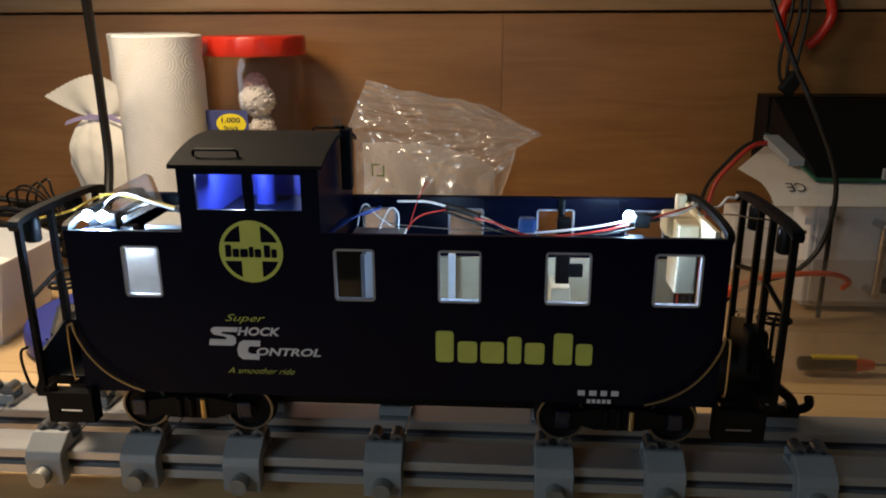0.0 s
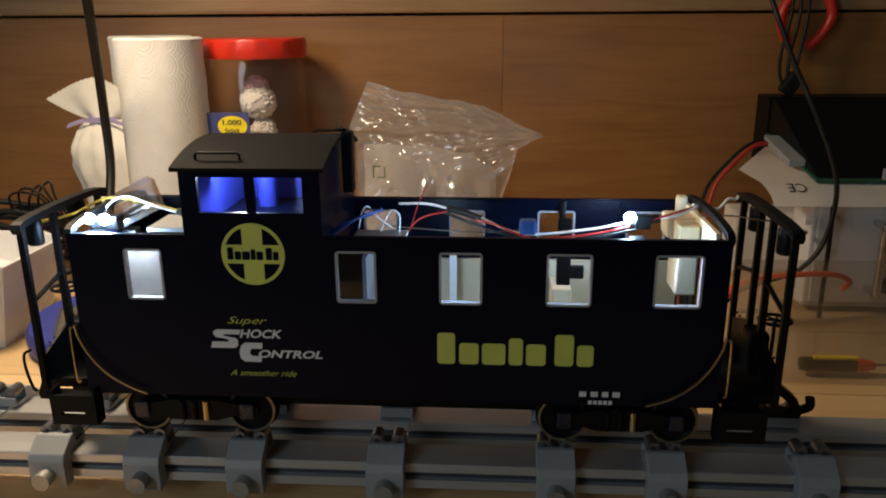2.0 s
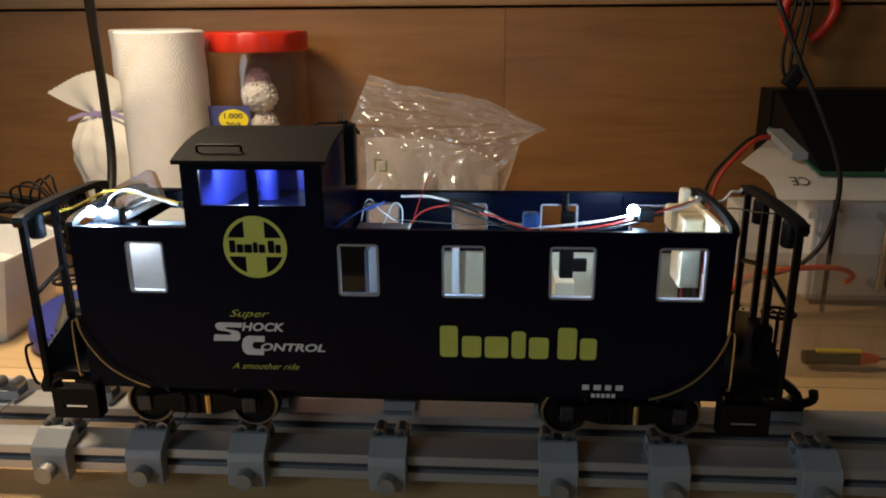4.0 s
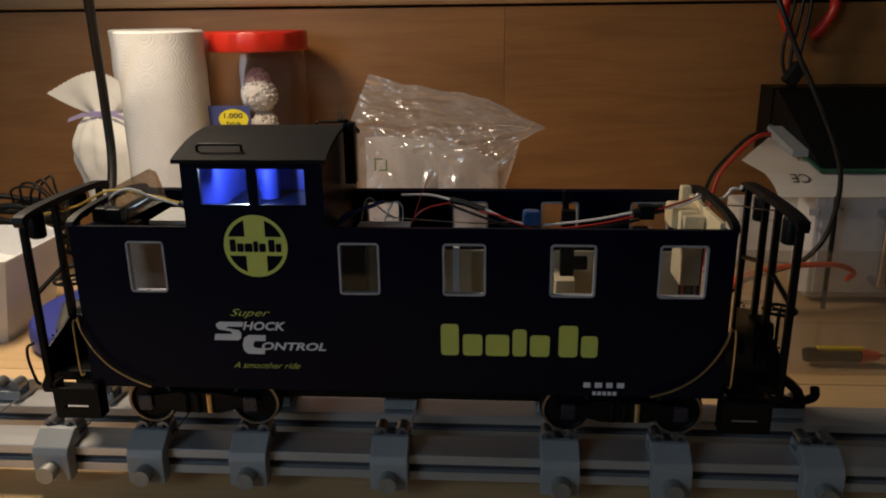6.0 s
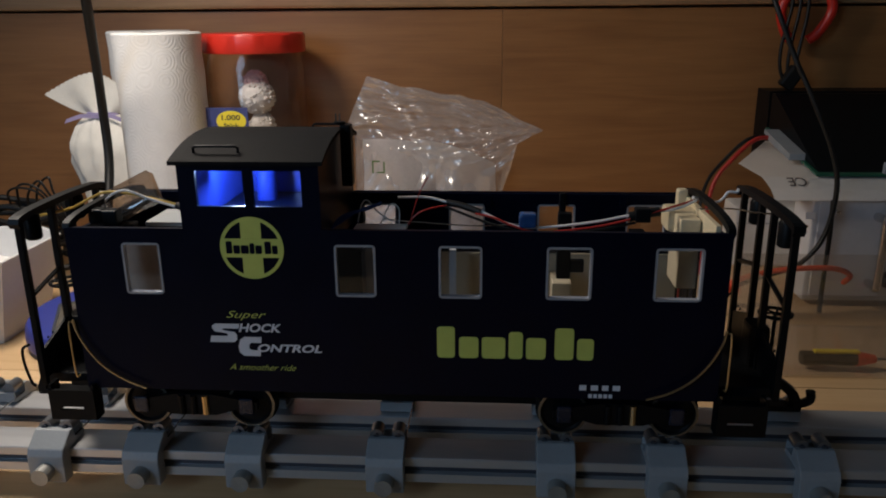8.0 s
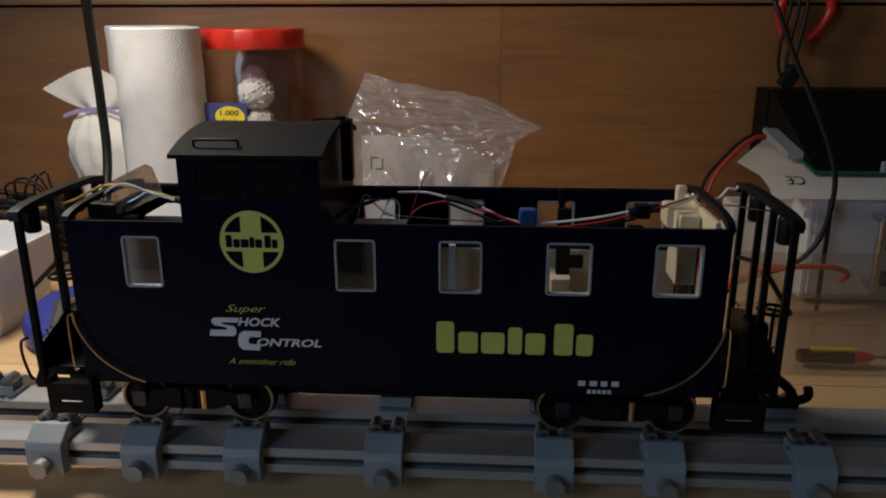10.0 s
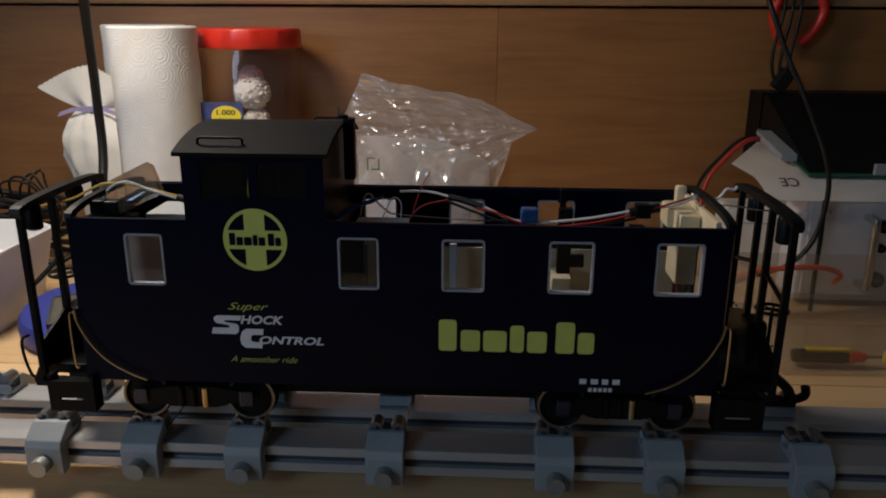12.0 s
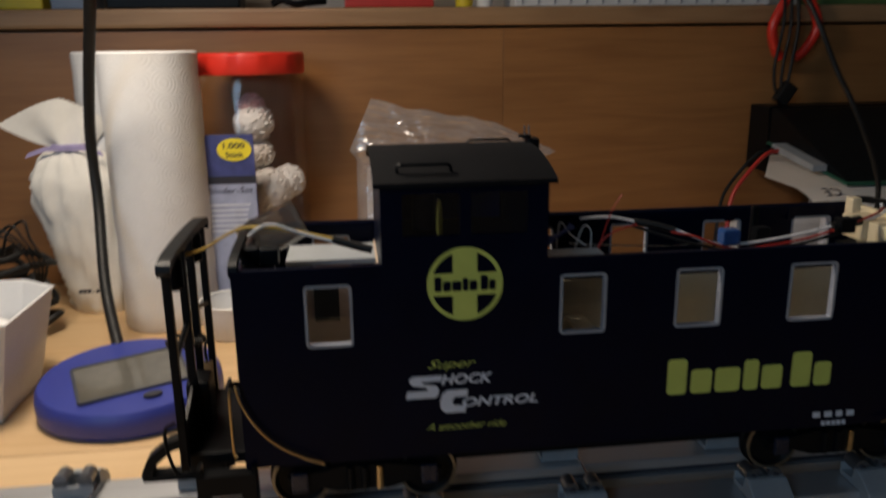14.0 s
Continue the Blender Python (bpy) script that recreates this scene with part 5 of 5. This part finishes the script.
def cables():
    def cable(name, pts, r, mat, label):
        solo(name, tube(pts, r, 9, 9), mat, pts[0], label, "cable", True)

    cable("black_cable", [(0.262, 0.83, 0.345), (0.272, 0.80, 0.300), (0.290, 0.79, 0.255), (0.306, 0.78, 0.220), (0.330, 0.775, 0.168), (0.338, 0.772, 0.130), (0.331, 0.770, 0.084), (0.311, 0.768, 0.057), (0.284, 0.766, 0.046), (0.255, 0.766, 0.035), (0.23, 0.77, 0.012), (0.19, 0.79, 0.0042)], 0.0025, RUBBER, "thick black cable hanging in a loop before the power supply")
    cable("black_cable", [(0.341, 0.783, 0.118), (0.341, 0.780, 0.08), (0.340, 0.778, 0.03), (0.338, 0.772, 0.004)], 0.0024, RUBBER, "black cable hanging down the power supply")
    cable("red_cable", [(0.236, 0.760, 0.030), (0.248, 0.755, 0.043), (0.276, 0.755, 0.052), (0.311, 0.756, 0.056), (0.343, 0.762, 0.054), (0.364, 0.775, 0.043), (0.366, 0.790, 0.030)], 0.0028, ORANGE, "orange-red test lead plugged into the power supply")
    solo("banana_plug", rod((0.236, 0.760, 0.030), (0.246, 0.756, 0.040), 0.0056, 14, 0.0045), ORANGE, (0.236, 0.76, 0.03), "orange-red plug of the test lead", "plug")
    cable("red_cable", [(0.326, 0.935, 0.157), (0.307, 0.93, 0.154), (0.285, 0.925, 0.135), (0.264, 0.92, 0.108), (0.255, 0.91, 0.07), (0.25, 0.90, 0.02), (0.25, 0.89, 0.003)], 0.0026, WIRE_R, "red wire from the connector down to the bench")
    cable("black_cable", [(0.326, 0.945, 0.158), (0.303, 0.942, 0.153), (0.280, 0.94, 0.131), (0.260, 0.935, 0.105), (0.250, 0.925, 0.07), (0.244, 0.915, 0.02), (0.243, 0.90, 0.003)], 0.0021, RUBBER, "black wire from the connector down to the bench")
    # red-handled pliers and dark leads hung on the shelf edge
    t = thing("pliers", 0.382, 1.03, 0.262, "red-handled pliers hanging from the shelf edge", "pliers")
    for s in (-1, 1):
        part("grip", tube([(0.384 + s * 0.004, 1.028, 0.345), (0.385 + s * 0.020, 1.026, 0.325), (0.384 + s * 0.030, 1.026, 0.298), (0.382 + s * 0.020, 1.028, 0.272), (0.381 + s * 0.010, 1.03, 0.262)], 0.0062, 10), LID, t, "soft red handle", smooth=True)
    part("jaw", box(0.374, 0.394, 1.022, 1.034, 0.336, 0.375, 0.003), STEEL, t)
    for k in range(3):
        cable("test_lead", [(0.366 + 0.008 * k, 1.025, 0.345), (0.362 + 0.010 * k, 1.015, 0.30), (0.354 + 0.011 * k, 1.012, 0.255), (0.356 + 0.008 * k, 1.010, 0.225), (0.370, 1.008, 0.205 - 0.004 * k)], 0.0021, RUBBER, "thin black test lead hung over the shelf edge")
    solo("lead_clip", box(0.360, 0.378, 1.002, 1.016, 0.205, 0.232, 0.003, turn=pose(0, 0, 0, 0, 32, 0)), RUBBER, (0.369, 1.009, 0.205), "black clip at the end of the test leads", "clip")


def shelf_things():
    z = 0.3275
    for name, x0, x1, d, h, mat, label in (("parts_box", -0.60, -0.522, 0.055, 0.05, SHELF_YELLOW, "yellow plastic parts box on the shelf"), ("parts_box", -0.513, -0.467, 0.05, 0.045, SHELF_BLUE, "grey-blue plastic parts box on the shelf"), ("tool_case", -0.452, -0.30, 0.06, 0.05, BLACK, "black tool case on the shelf"), ("parts_box", -0.177, -0.069, 0.05, 0.04, SHELF_RED, "red card box on the shelf"), ("white_box", 0.032, 0.365, 0.08, 0.035, WHITE, "long white plastic box with ribs on the shelf"), ("parts_box", 0.437, 0.56, 0.06, 0.05, SHELF_GREEN, "dull green box on the shelf")):
        t = thing(name, (x0 + x1) / 2, 1.06 + d / 2, z, label, "box")
        part("body", box(x0, x1, 1.058, 1.058 + d, z, z + h, 0.002), mat, t)
        if name == "white_box":
            for k in range(16):
                part("rib", box(x0 + 0.008 + 0.0205 * k, x0 + 0.010 + 0.0205 * k, 1.0565, 1.0578, z + 0.003, z + h - 0.003), GREY_TRIM, t)
        elif name != "tool_case":
            part("lid", box(x0 - 0.001, x1 + 0.001, 1.0565, 1.058 + d + 0.001, z + h + 0.0002, z + h + 0.006, 0.001), BLACK, t)
    solo("hand_tool", tube([(-0.262, 1.047, 0.331), (-0.25, 1.045, 0.336), (-0.235, 1.045, 0.331), (-0.22, 1.05, 0.333), (-0.20, 1.06, 0.335)], 0.0042, 9), BLACK, (-0.25, 1.05, 0.3275), "black tool lying on the shelf edge", "tool", True)
    solo("small_bottle", lathe([(0.0, 0.0), (0.010, 0.0), (0.011, 0.004), (0.011, 0.03), (0.006, 0.036), (0.006, 0.044), (0.0, 0.045)], -0.030, 1.07, z, 20), SHELF_YELLOW, (-0.03, 1.07, z), "small yellow bottle on the shelf", "bottle", True)
    solo("small_bottle", lathe([(0.0, 0.0), (0.009, 0.0), (0.010, 0.004), (0.010, 0.03), (0.006, 0.036), (0.006, 0.044), (0.0, 0.045)], -0.004, 1.068, z, 20), WHITE, (-0.004, 1.068, z), "small white bottle on the shelf", "bottle", True)


room()
table()
back_board()
stand()
car = caboose()
wires()
kitchen_roll(-0.3745, 0.899, 0.2800, 0.0480, "full white kitchen paper roll with an embossed ring pattern", 1.0)
kitchen_roll(-0.4270, 0.998, 0.2800, 0.0500, "second white kitchen roll standing behind the first")
jar()
card()
sachet()
tray()
puck_lamp()
tin()
plastic_bag()
power_supply()
white_adapter()
clear_box()
cables()
shelf_things()


# ---- lamps that go on and off: each bead comes out of its holder to shine ----
def bead(name, mat, r, parent, label):
    return part(name, ball(0, 0, 0, r, sub=2), mat, parent, label, smooth=True, origin=(0, 0, 0))


def blink(ob, lit, out, spans):
    """Rows for a bead: at lit during the spans, at out otherwise; places in the caboose's space."""
    base = Vector(car.location)
    on, off = (Matrix.Translation(Vector(q) - base) for q in (lit, out))
    rows = [(0.0, on if spans[0][0] <= 0 else off)]
    for a, b in spans:
        if a > 0:
            rows += [(a - 0.034, off), (a, on)]
        if b < 14:
            rows += [(b, on), (b + 0.034, off)]
    rows.append((14.0, rows[-1][1]))
    walk(ob, rows)


def motions():
    # beads f and g are added fill for the first and third windows
    shines = {"a": (-0.0022, -0.0080, 0.0035), "b": (-0.0015, -0.0078, 0.0035), "c": (-0.0080, -0.002, 0.003), "d": (-0.0020, -0.0075, 0.001), "f": (0.002, -0.0080, 0.0), "g": (0.0085, 0.002, -0.001)}
    for key, step in shines.items():
        at = Vector(HOLDERS[key])
        blink(bead("white_lamp", LED_WHITE, 0.0032 if key in "abc" else 0.0021, car, "small white lamp bead"), at + Vector(step), at, [(0, 5.533)])
    at = Vector(HOLDERS["e"])
    blink(bead("cupola_lamp", LED_CUPOLA, 0.0022, car, "small cold white lamp bead"), at + Vector((0.008, 0.004, 0)), at, [(0, 9.2)])
    tail = [(0.567, 0.733)] + [(n + 0.367, n + 0.733) for n in range(1, 13)] + [(13.267, 13.633)]
    for px in (-0.2650,):
        for y in (0.4430, 0.4930):
            for s in (-1, 1):
                blink(bead("tail_lamp", LED_RED, 0.0026, car, "red marker lamp bead"), (px + s * 0.0058, y, 0.1790), (px + s * 0.0018, y, 0.1790), tail)
    flash = [(n + 0.267, n + 0.367) for n in range(5)] + [(5.267, 5.333), (5.467, 5.533)] + [(n + 0.267, n + 0.367) for n in range(6, 13)] + [(13.467, 13.567)]
    blink(bead("roof_lamp", LED_RED, 0.0026, car, "red flashing roof lamp bead"), (-0.0840, MID + 0.0075, 0.2370), (-0.0830, MID + 0.0073, 0.2250), flash)


motions()
